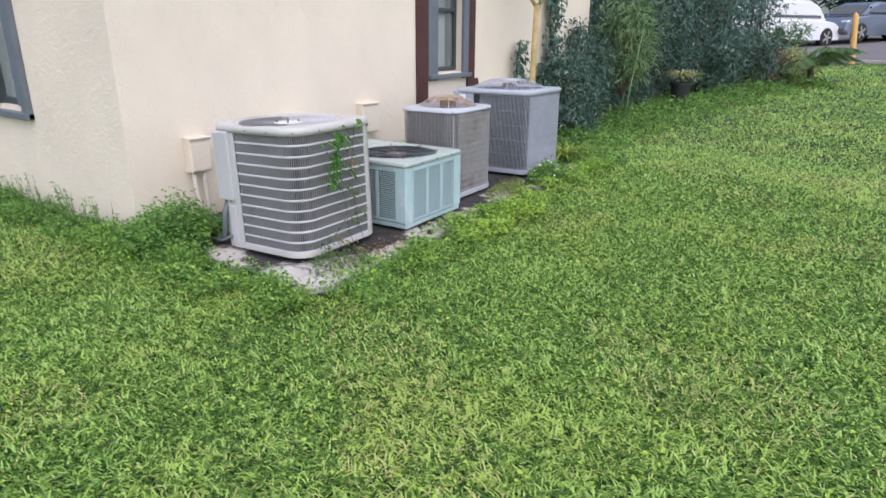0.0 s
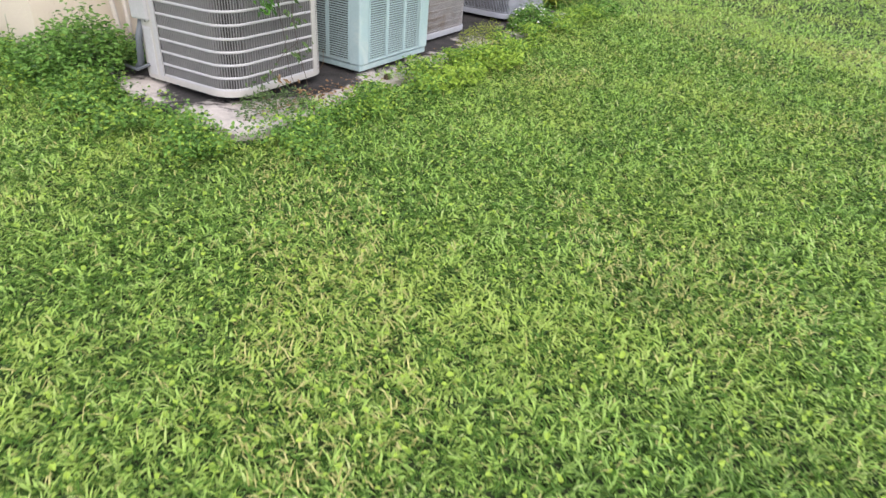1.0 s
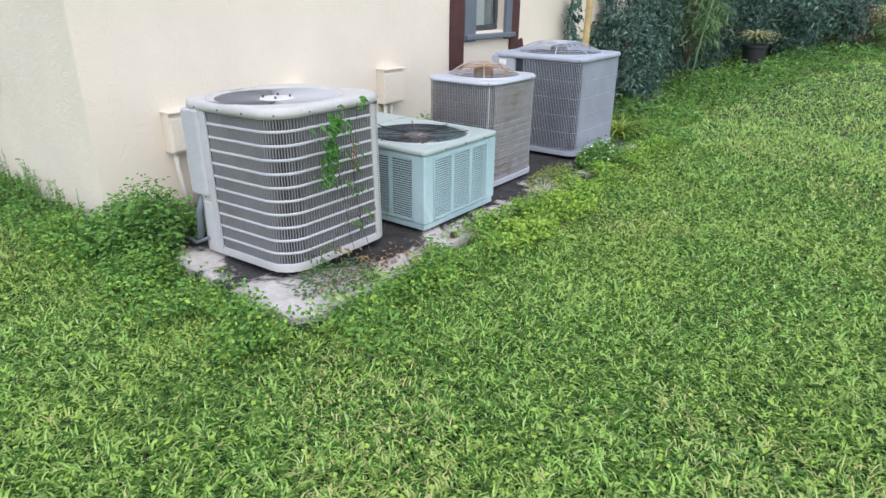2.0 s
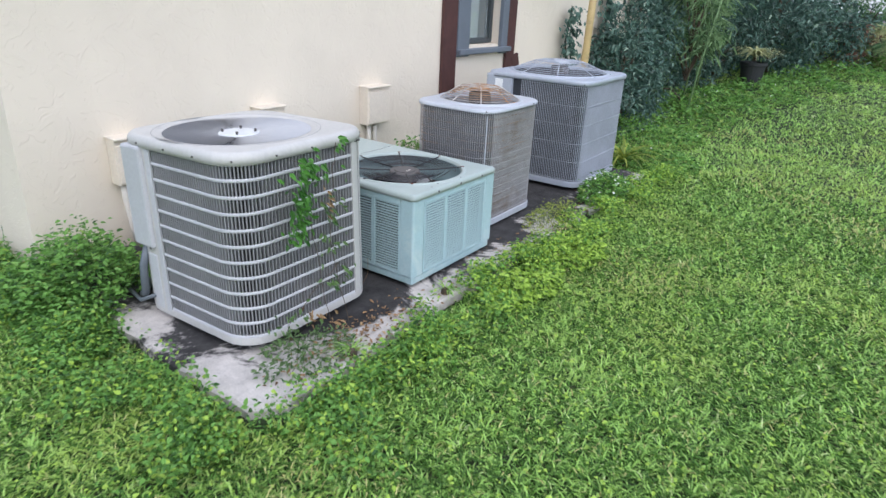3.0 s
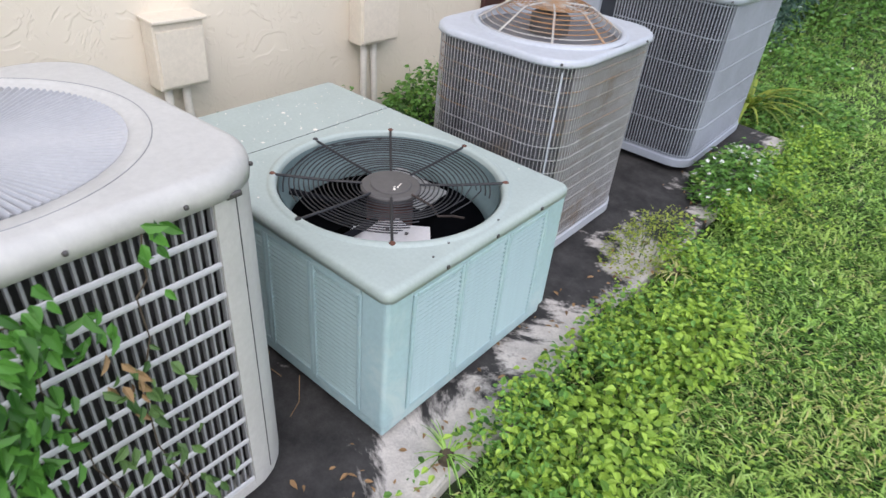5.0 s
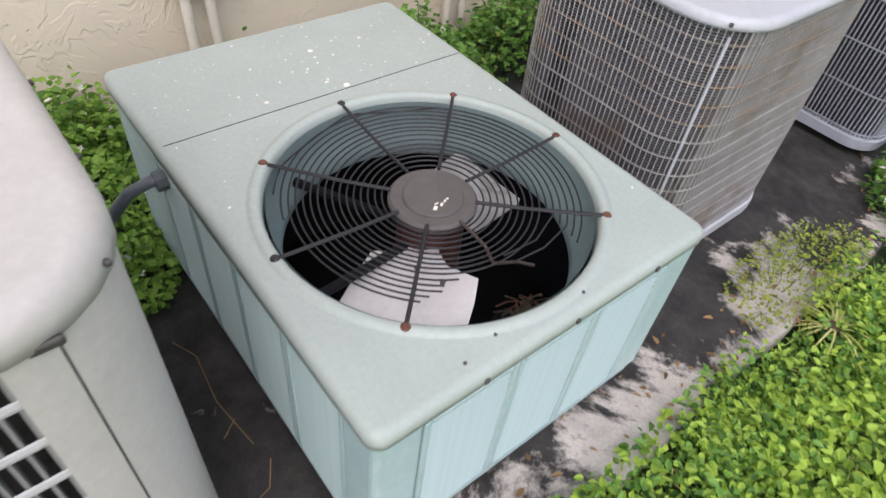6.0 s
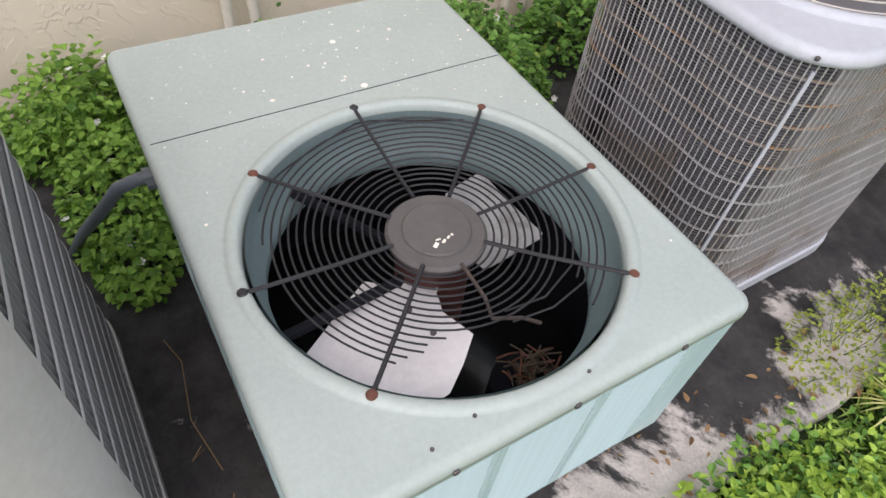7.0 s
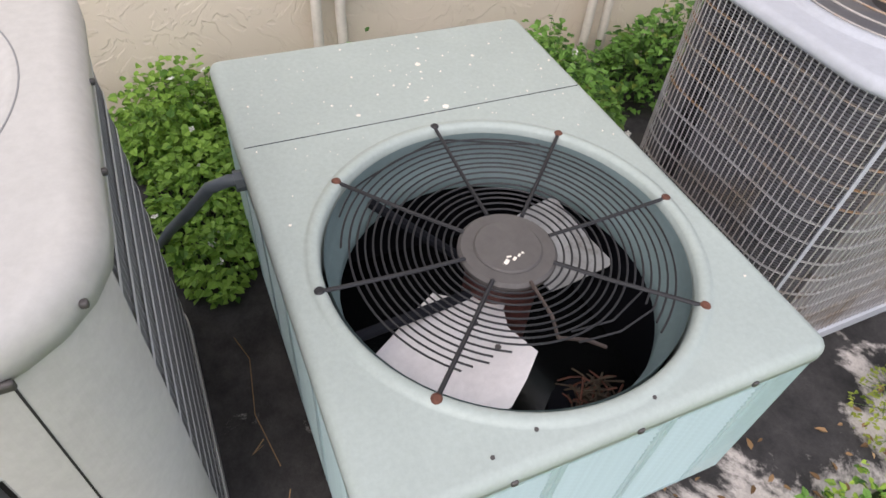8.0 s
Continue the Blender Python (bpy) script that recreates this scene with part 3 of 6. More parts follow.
# ---- condensers ----
def louvred_condenser():
    """Tall grey unit: banded louvres on three sides, blank corner post, lid with a guard of radial fins."""
    hx, hy, r, h = 0.415, 0.418, 0.155, 0.848
    u = thing("condenser_unit", "tall warm-grey condenser with pale louvre bands and finned guard", "condenser", (1.268, 0.602, 0.09), 3.5, "condensers on the pad", -1.5)
    ang = angles_for(hx, hy, r)
    part("base_pan", loft(bmesh.new(), [rr_ring(ang, hx + 0.004, hy + 0.004, r, z) for z in (0.0, 0.035)], True, True), M_U1, u)
    part("coil", loft(bmesh.new(), [rr_ring(ang, hx - 0.035, hy - 0.035, r - 0.03, z) for z in (0.03, h)], True, True), M_COIL, u, "dark finned coil")
    ax, arc = 2 * (hx - r), math.pi / 2 * r
    near0, right_end = 0.105, ax + arc + 2 * (hy - r) + 0.015
    far0, far_end = ax + arc + 2 * (hy - r) + arc - 0.035, 2 * ax + 2 * arc + 2 * (hy - r) + arc * 0.8
    rows = 11
    for s0, s1 in ((near0, right_end), (far0, far_end)):
        path = rr_path(hx, hy, r, s0, s1, 0.018)
        for k in range(rows + 1):
            z = 0.035 + (h - 0.04) * k / rows
            wide = (0.0088 if s0 == near0 else 0.0072) if 0 < k < rows else 0.014
            out = 1.0 if s0 == near0 else 0.3
            rings = [[(x + nx * out * q, y + ny * out * q, z + wide * w) for q, w in ((-0.001, -0.9), (0.0015, -0.7), (0.003, 0.0), (0.0015, 0.7), (-0.001, 0.9))] for x, y, nx, ny in path]
            part("louvre_band", loft(bmesh.new(), rings, True, True), M_U1BAND, u)
        if s0 > near0:
            runs = ((s0 + 0.01, s1 - 0.008, 0.022, 0.0022, -0.012, -0.002),)
        else:
            turn_at = ax + arc * 0.75
            runs = ((s0 + 0.01, turn_at, 0.0155, 0.0055, -0.014, -0.0005), (turn_at + 0.0155, s1 - 0.008, 0.019, 0.0048, -0.014, -0.0005))
        # bars take the darkened enamel, painting the shade between bands
        for b0, b1, gap, thick, d0, d1 in runs:
            me = upright_bars("louvre_grille", rr_path(hx, hy, r, b0, b1, gap), thick, d0, d1, 0.035, h - 0.005)
            tagged(part("louvre_grille", me, M_U1BAR, u), kind="stuff")
    # blank post that wraps the far corner
    post = rr_path(hx, hy, r, right_end - 0.005, far0 + 0.005, 0.007)
    part("corner_post", band(bmesh.new(), post, 0.02, h, -0.02, 0.006), M_U1, u, smooth=False)
    part("panel_seam", band(bmesh.new(), rr_path(hx, hy, r, right_end + 0.048, right_end + 0.0505, 0.00125), 0.03, h - 0.012, 0.0, 0.0068), M_COIL, u, "dark seam line")
    part("seam_clip", box((hx + 0.002, hy - r + 0.055, h - 0.012), (0.008, 0.035, 0.012), 0.003), M_STEEL, u, "dark metal clip")
    tagged(part("back_panel", band(bmesh.new(), rr_path(hx, hy, r, far_end - 0.005, 2 * ax + 4 * (hy - r) + 4 * arc + near0 - 0.03, 0.012), 0.02, h, -0.02, 0.006), M_U1, u))
    # upright edge strip and service panel beside the near louvres
    part("edge_strip", box((-hx + r + 0.083, -hy - 0.001, h / 2 + 0.01), (0.035, 0.012, h - 0.03), 0.003), M_U1BAND, u)
    cover = part("service_panel", box((-hx + 0.13, -hy + 0.035, h * 0.70), (0.15, 0.12, h * 0.58), 0.012), M_U1BAND, u, "pale service panel")
    for dx, z in ((0.045, h * 0.41), (0.045, h * 0.94)):
        part("screw", box((-hx + 0.135 + dx, -hy - 0.021, z), (0.01, 0.006, 0.01), 0.002), M_STEEL, cover)
    part("lower_panel", box((-hx + 0.165, -hy + 0.025, h * 0.2), (0.075, 0.07, h * 0.34), 0.008), M_U1BAND, u)
    part("refrigerant_line", tube(bmesh.new(), [(-hx + 0.1, -hy + 0.02, h * 0.42), (-hx + 0.09, -hy - 0.02, h * 0.28), (-hx + 0.07, -hy - 0.02, h * 0.1), (-hx - 0.05, -hy + 0.03, 0.02), (-hx - 0.25, -hy + 0.2, -0.0)], 0.02, 8), M_HOSE, u, smooth=True)
    part("refrigerant_line", tube(bmesh.new(), [(-hx + 0.14, -hy - 0.01, h * 0.1), (-hx + 0.05, -hy - 0.04, h * 0.05), (-hx - 0.16, -hy + 0.02, 0.02)], 0.01, 8), M_HOSE, u, smooth=True)
    # lid and guard
    top = h - 0.016
    ox, oy, hole = -0.022, -0.03, 0.336
    lid = part("lid", lid_mesh(hx + 0.012, hy + 0.012, r + 0.012, top + 0.004, top + 0.057, hole, 0.03, ox, oy, -0.006, 0.06, rw=0.9), M_U1, u, smooth=True)
    # the lid stays flat here; a dark ring draws the groove's shade
    part("lid_groove_shade", ring_wire(bmesh.new(), hole + 0.05, top + 0.0565, 0.0016, cx=ox, cy=oy, n=96), M_U1BAR, lid, "dark ring painting a pressed groove's shade round the guard")
    # closed black tub: darkness under the guard put into its colour
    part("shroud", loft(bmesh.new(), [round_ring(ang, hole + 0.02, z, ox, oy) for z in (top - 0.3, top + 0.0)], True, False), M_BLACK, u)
    v, f = [], []
    n = 132
    for k in range(n):
        a = 2 * math.pi * k / n
        c, sn = math.cos(a), math.sin(a)
        tx, ty = -sn * 0.0012, c * 0.0012
        lx, ly = sn * 0.017, -c * 0.017
        q = len(v)
        for rad, zt, zb in ((0.09, top + 0.036, top + 0.018), (0.18, top + 0.046, top + 0.028), (hole + 0.004, top + 0.054, top + 0.033)):
            for sg in (-1, 1):
                v += [(ox + rad * c + sg * tx + lx, oy + rad * sn + sg * ty + ly, zb), (ox + rad * c + sg * tx, oy + rad * sn + sg * ty, zt)]
        for e in (0, 4):
            f += [(q + e, q + e + 1, q + e + 5, q + e + 4), (q + e + 2, q + e + 3, q + e + 7, q + e + 6), (q + e + 1, q + e + 3, q + e + 7, q + e + 5)]
    me = bpy.data.meshes.new("guard_grille")
    me.from_pydata(v, [], f)
    tagged(part("guard_grille", me, M_U1FIN, lid), kind="stuff")
    for rad in (0.15, 0.21, 0.27):
        part("guard_ring", ring_wire(bmesh.new(), rad, top + 0.026, 0.003, cx=ox, cy=oy), M_U1BAND, lid)
    hub = part("hub", disc(bmesh.new(), 0.1, top + 0.023, top + 0.042, ox, oy, bevel=0.008), M_HUB, lid, "round hub plate, sky reflection painted pale")
    for k in range(4):
        a = radians(45 + 90 * k)
        part("hub_screw", disc(bmesh.new(), 0.006, top + 0.042, top + 0.056, ox + 0.076 * math.cos(a), oy + 0.076 * math.sin(a), 8), M_STEEL, hub)
    for x, y, nx, ny in rr_path(hx + 0.012, hy + 0.012, r + 0.012, 0.03, 2 * ax + 2 * hy, 0.2):
        part("lid_screw", box((x + nx * 0.002, y + ny * 0.002, top + 0.022), (0.009, 0.009, 0.009), 0.003), M_STEEL, lid)
    for sx in (-1, 1):
        for sy in (-1, 1):
            part("foot", box((sx * (hx - 0.1), sy * (hy - 0.1), -0.013), (0.08, 0.08, 0.03), 0.005), M_BLACK, u)
    return u


def green_condenser():
    """Low sea-green unit: pressed top with a big round opening, louvred sides, a broken wire guard."""
    hx, hy, h = 0.584, 0.416, 0.535
    u = thing("condenser_unit", "low faded sea-green condenser with a broken rusty fan guard", "condenser", (1.157, 1.634, 0.075), 2.8, "condensers on the pad")
    rng = random.Random(11)
    ox, oy, hole = 0.186, -0.002, 0.350
    # base, posts, side walls
    part("base_pan", box((0, 0, 0.02), (2 * hx - 0.02, 2 * hy - 0.02, 0.04), 0.006), M_U2, u)
    part("back_section", box((-hx + 0.14, 0, h / 2), (0.27, 2 * hy - 0.012, h - 0.03), 0.008), M_U2, u)
    for sy in (-1, 1):
        part("corner_post", box((hx - 0.05, sy * (hy - 0.05), h / 2 + 0.01), (0.1, 0.1, h - 0.06), 0.014, seg=3), M_U2, u)
    # louvred panels: right side three, near and far sides three each
    span, z0, z1 = 2 * hy - 0.2, 0.05, h - 0.06
    slat_x = box((0, 0, 0), (0.0115, span / 3 - 0.028, 0.0036), 0.0, pose(0, 0, 0, 0, 26, 0))
    me_right = mesh_of("slat", slat_x)
    me_right.materials.append(M_SLAT)
    wide = (2 * hx - 0.27 - 0.1) / 4
    me_side = mesh_of("slat", box((0, 0, 0), (wide - 0.028, 0.0105, 0.0038), 0.0, pose(0, 0, 0, 22, 0, 0)))
    me_side.materials.append(M_SLAT)
    count = 26

    def louvre(name, x, y, w, along_y, sgn, mesh):
        p = new(name)
        p.parent = u
        p.matrix_basis = pose(x, y, 0)
        if along_y:
            for dy in (-w / 2 + 0.007, w / 2 - 0.007):
                part("stile", box((0, dy, (z0 + z1) / 2), (0.014, 0.014, z1 - z0), 0.003), M_U2, p)
            for z in (z0 + 0.006, z1 - 0.006):
                part("rail", box((0, 0, z), (0.013, w - 0.028, 0.014), 0.003), M_U2, p)
        else:
            for dx in (-w / 2 + 0.007, w / 2 - 0.007):
                part("stile", box((dx, 0, (z0 + z1) / 2), (0.014, 0.014, z1 - z0), 0.003), M_U2, p)
            for z in (z0 + 0.006, z1 - 0.006):
                part("rail", box((0, 0, z), (w - 0.028, 0.013, 0.014), 0.003), M_U2, p)
        for k in range(count):
            s = part("slat", mesh, M_SLAT, p)
            s.matrix_basis = pose(0.0, 0.0, z0 + 0.018 + (z1 - z0 - 0.036) * k / (count - 1), 180 if sgn > 0 and not along_y else 0, 0, 0)

    for k in range(3):
        louvre("louvre_panel", hx - 0.008, -span / 2 + span / 3 * (k + 0.5), span / 3, True, 1, me_right)
    for sy in (-1, 1):
        for k in range(4):
            louvre("louvre_panel", -hx + 0.275 + wide * (k + 0.5), sy * (hy - 0.008), wide, False, sy, me_side)
    part("apron", box((hx - 0.01, 0, h - 0.045), (0.014, 2 * hy - 0.19, 0.03), 0.003), M_U2, u)
    for sy in (-1, 1):
        part("apron", box((0.1, sy * (hy - 0.008), h - 0.045), (2 * hx - 0.4, 0.014, 0.032), 0.003), M_U2, u)
    # added black plate and black coil paint the shade inside the opening
    part("shade_liner", box((-0.27, 0, h / 2), (0.012, 2 * hy - 0.09, h - 0.05)), M_BLACK, u)
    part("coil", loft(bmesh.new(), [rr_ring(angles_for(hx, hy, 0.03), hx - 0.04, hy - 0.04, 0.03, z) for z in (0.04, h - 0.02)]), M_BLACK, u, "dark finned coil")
    part("sump", box((0.13, 0, 0.05), (0.78, 2 * hy - 0.1, 0.02)), M_SUMP, u, "glossy black sump")
    # top
    top = part("top_panel", lid_mesh(hx + 0.006, hy + 0.006, 0.03, h - 0.035, h, hole, 0.019, ox, oy, 0.006, 0.11, rw=0.6), M_U2TOP, u, "chalky grey-green pressed top", smooth=True)
    # inner wall wears the darkened enamel, so shade is painted on it
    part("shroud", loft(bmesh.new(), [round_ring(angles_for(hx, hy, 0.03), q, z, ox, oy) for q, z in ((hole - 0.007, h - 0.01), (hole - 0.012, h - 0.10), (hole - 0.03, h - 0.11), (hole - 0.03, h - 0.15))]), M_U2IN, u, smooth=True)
    part("seam", box((-0.232, 0, h + 0.0001), (0.0015, 2 * hy - 0.02, 0.0016)), M_BLACK, top)
    for x, y in ((hx - 0.045, -0.14), (hx - 0.03, -0.22), (hx - 0.025, 0.06)):
        part("screw", disc(bmesh.new(), 0.0035, h - 0.002, h + 0.002, x, y, 8), M_STEEL, top)
    for y in (0.02, -0.2, 0.25):
        part("screw", box((hx + 0.008, y, h - 0.022), (0.006, 0.012, 0.012), 0.003), M_STEEL, top)
    # splashes of wall paint
    bm = bmesh.new()
    spots = [(-0.246, 0.055, 0.0085), (-0.115, 0.195, 0.0055), (-0.272, -0.146, 0.006), (-0.43, 0.06, 0.008), (-0.43, 0.21, 0.005)]
    for k in range(150):
        x = rng.uniform(-hx + 0.02, hx - 0.02) if k < 60 else rng.uniform(-hx + 0.02, -0.12)
        spots.append((x, rng.uniform(-hy + 0.02, hy - 0.02), rng.choice((0.001, 0.0013, 0.0016, 0.002, 0.003))))
    for x, y, q in spots:
        if math.hypot(x - ox, y - oy) > hole + 0.05:
            m = rng.randint(5, 9)
            ring = [(x + q * rng.uniform(0.75, 1.2) * math.cos(2 * math.pi * i / m), y + q * rng.uniform(0.75, 1.2) * math.sin(2 * math.pi * i / m)) for i in range(m)]
            loft(bm, [[(px, py, h - 0.001) for px, py in ring], [(px, py, h + 0.0012) for px, py in ring]], True, True)
    tagged(part("paint_splashes", bm, M_SPLAT, top, "cream wall paint splashes"), kind="stuff")
    # guard: spokes, rings, hub cap
    zg = h + 0.003
    guard = new("fan_guard")
    guard.parent = u
    guard.matrix_basis = pose(ox, oy, zg)
    for k in range(8):
        a = radians(45 * k - 0.1)
        c, sn = math.cos(a), math.sin(a)
        if k == 0:
            pts = [(0.09 * c, 0.09 * sn, -0.018), (0.17 * c, 0.17 * sn, -0.022), (0.2 * c, 0.2 * sn, -0.045), (0.215, 0.055, -0.06), (0.235, 0.085, -0.07)]
            part("spoke", tube(bmesh.new(), pts, 0.0038, 6), M_SNAPPED, guard, "snapped rusty spoke")
            continue
        s = part("spoke", tube(bmesh.new(), [(0.09 * c, 0.09 * sn, -0.018), (0.2 * c, 0.2 * sn, -0.014), (0.33 * c, 0.33 * sn, -0.003), (0.362 * c, 0.362 * sn, 0.0)], 0.0042, 6), M_WIRE, guard)
        part("spoke_end", disc(bmesh.new(), 0.0098, -0.006, 0.006, 0.363 * c, 0.363 * sn, 10, 0.003), M_RUST if k in (1, 2, 3, 5, 7) else M_WIRE, s, "rust-blistered spoke end" if k in (1, 2, 3, 5, 7) else "")
    rings = 15
    dip = lambda q: -0.023 + 0.016 * max(0.0, (q - 0.11) / 0.2)
    for k in range(rings):
        q = 0.108 + (0.312 - 0.108) * k / (rings - 1)
        if k < 9:
            part("wire_ring", ring_wire(bmesh.new(), q, dip(q) + 0.002 * math.sin(k), 0.0021), M_WIRE, guard)
        else:
            bm = bmesh.new()
            a0, a1 = 44 - 3 * (k - 9), 314 + 4 * (14 - k)
            if k == 14:
                pts = [(q * math.cos(radians(a)), q * math.sin(radians(a)), dip(q)) for a in range(a0, a1 - 60, 4)]
                tube(bm, pts, 0.0021, 6)
            elif k in (10, 12):
                end = [(q * math.cos(radians(a)), q * math.sin(radians(a)), dip(q)) for a in range(a0 + 2, a1, 4)]
                start = [(0.205 + 0.012 * (k - 10), 0.02, -0.03), (0.22 + 0.012 * (k - 10), 0.09, -0.012)]
                tube(bm, start + end, 0.0021, 6)
            else:
                ring_wire(bm, q, dip(q), 0.0021, a0, a1)
            part("wire_ring", bm, M_WIRE, guard, "bent wire ring" if k in (10, 12, 14) else "")
    bent = [(0.33 * math.cos(radians(a)), 0.33 * math.sin(radians(a)), -0.01 - 0.02 * abs(math.sin(radians(4 * a)))) for a in range(140, 238, 6)]
    part("wire_ring", tube(bmesh.new(), bent, 0.002, 6), M_WIRE, guard, "wavy bent wire")
    cap = part("hub_cap", disc(bmesh.new(), 0.096, -0.034, -0.019, bevel=0.006), M_CAP, guard, "grey-brown hub cap")
    part("cap_centre", disc(bmesh.new(), 0.066, -0.02, -0.014, bevel=0.003), M_CAP, cap)
    bm = bmesh.new()
    for x, y, w, d in ((0.036, -0.022, 0.011, 0.016), (0.034, -0.004, 0.008, 0.012), (0.029, 0.008, 0.006, 0.01), (0.026, 0.017, 0.007, 0.006), (0.026, -0.012, 0.005, 0.012)):
        add_box(bm, (x, y, -0.0138), (w * 0.7, d * 0.8, 0.0016), pose(0, 0, 0, 0, 0, rng.uniform(-40, 40)), 0.0004, 1)
    part("residue_mark", bm, M_SPLAT, cap, "white sticker residue")
    # motor, blades, arms, nest of leaves
    part("motor", disc(bmesh.new(), 0.074, 0.25, h - 0.036, ox, oy, bevel=0.012), M_MOTOR, u, "red-brown motor", smooth=False)
    for a in (213, 278):
        c, sn = math.cos(radians(a)), math.sin(radians(a))
        part("motor_arm", tube(bmesh.new(), [(ox + 0.07 * c, oy + 0.07 * sn, 0.42), (ox + 0.2 * c, oy + 0.2 * sn, 0.43), (ox + 0.33 * c, oy + 0.33 * sn, 0.44)], 0.011, 8), M_BLACK, u)
    rotor = new("fan_rotor")
    rotor.parent = u
    rotor.matrix_basis = pose(ox, oy, h - 0.105)
    part("rotor_hub", disc(bmesh.new(), 0.045, -0.02, 0.01), M_BLADE, rotor)
    for a, wide_k in ((-43, 1.0), (112, 0.72)):
        bm = bmesh.new()
        prof = [(q * (1.0 if a < 0 else 0.8), y0, y1) for q, y0, y1 in ((0.035, -0.03, 0.03), (0.08, -0.035, 0.035), (0.087, -0.108, 0.04), (0.12, -0.115, 0.06), (0.16, -0.122, 0.128), (0.22, -0.131, 0.13), (0.28, -0.14, 0.126), (0.298, -0.132, 0.112))]
        rows = []
        for q, y0, y1 in prof:
            row = []
            for i in range(7):
                y = (y0 + (y1 - y0) * i / 6) * wide_k
                row.append((q, y, 0.03 * (y / 0.12) + 0.008 * (y / 0.12) ** 2))
            rows.append(row)
        loft(bm, [row + [(x, y, z - 0.003) for x, y, z in row[::-1]] for row in rows], True, True)
        bl = part("fan_blade", bm, M_BLADE if a < 0 else M_BLADE2, rotor, "dusty white metal blade" if a < 0 else "mottled grey metal blade, its shade painted in")
        bl.matrix_basis = pose(0, 0, 0, 0, 0, a - 6)
        if a == -43:
            for x, y in ((0.13, 0.0), (0.17, 0.06)):
                z = 0.03 * y / 0.12 + 0.008 * (y / 0.12) ** 2
                part("rivet", disc(bmesh.new(), 0.006, z - 0.002, z + 0.004, x, y, 8), M_STEEL, bl)
    nest = new("debris_nest")
    nest.parent = u
    tagged(nest, "nest of dry leaves and twigs")
    for k in range(70):
        a, q = rng.uniform(0, 6.28), rng.uniform(0, 0.055)
        c = Vector((ox + 0.24 + q * math.cos(a), oy + 0.095 + q * math.sin(a), 0.30 + rng.uniform(-0.03, 0.05) * (1 - q / 0.1)))
        d = Vector((rng.uniform(-1, 1), rng.uniform(-1, 1), rng.uniform(-0.4, 0.4))).normalized() * rng.uniform(0.012, 0.035)
        part("twig", tube(bmesh.new(), [c - d, c + Vector((0, 0, 0.006)), c + d], 0.0022, 4), M_RUST if k % 3 == 0 else M_BARK, nest)
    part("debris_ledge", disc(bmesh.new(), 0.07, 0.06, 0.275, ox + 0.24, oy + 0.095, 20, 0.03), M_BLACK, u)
    # flexible conduit at the back end of the near side
    pts = [(-0.26, -hy + 0.0, 0.43), (-0.265, -hy - 0.03, 0.432), (-0.285, -hy - 0.075, 0.405), (-0.34, -hy - 0.13, 0.30), (-0.50, -hy - 0.2, 0.1), (-0.56, -hy - 0.25, -0.02)]
    part("flex_conduit", tube(bmesh.new(), pts, 0.0145, 10), M_HOSE, u, "grey flexible conduit", smooth=True)
    part("conduit_nut", disc(bmesh.new(), 0.024, 0.0, 0.025, n=8), M_HOSE, u).matrix_basis = pose(-0.26, -hy + 0.004, 0.43, 90, 0, 0)
    for sx in (-1, 1):
        for sy in (-1, 1):
            part("foot", box((sx * (hx - 0.1), sy * (hy - 0.1), -0.013), (0.09, 0.09, 0.03), 0.004), M_BLACK, u)
    return u


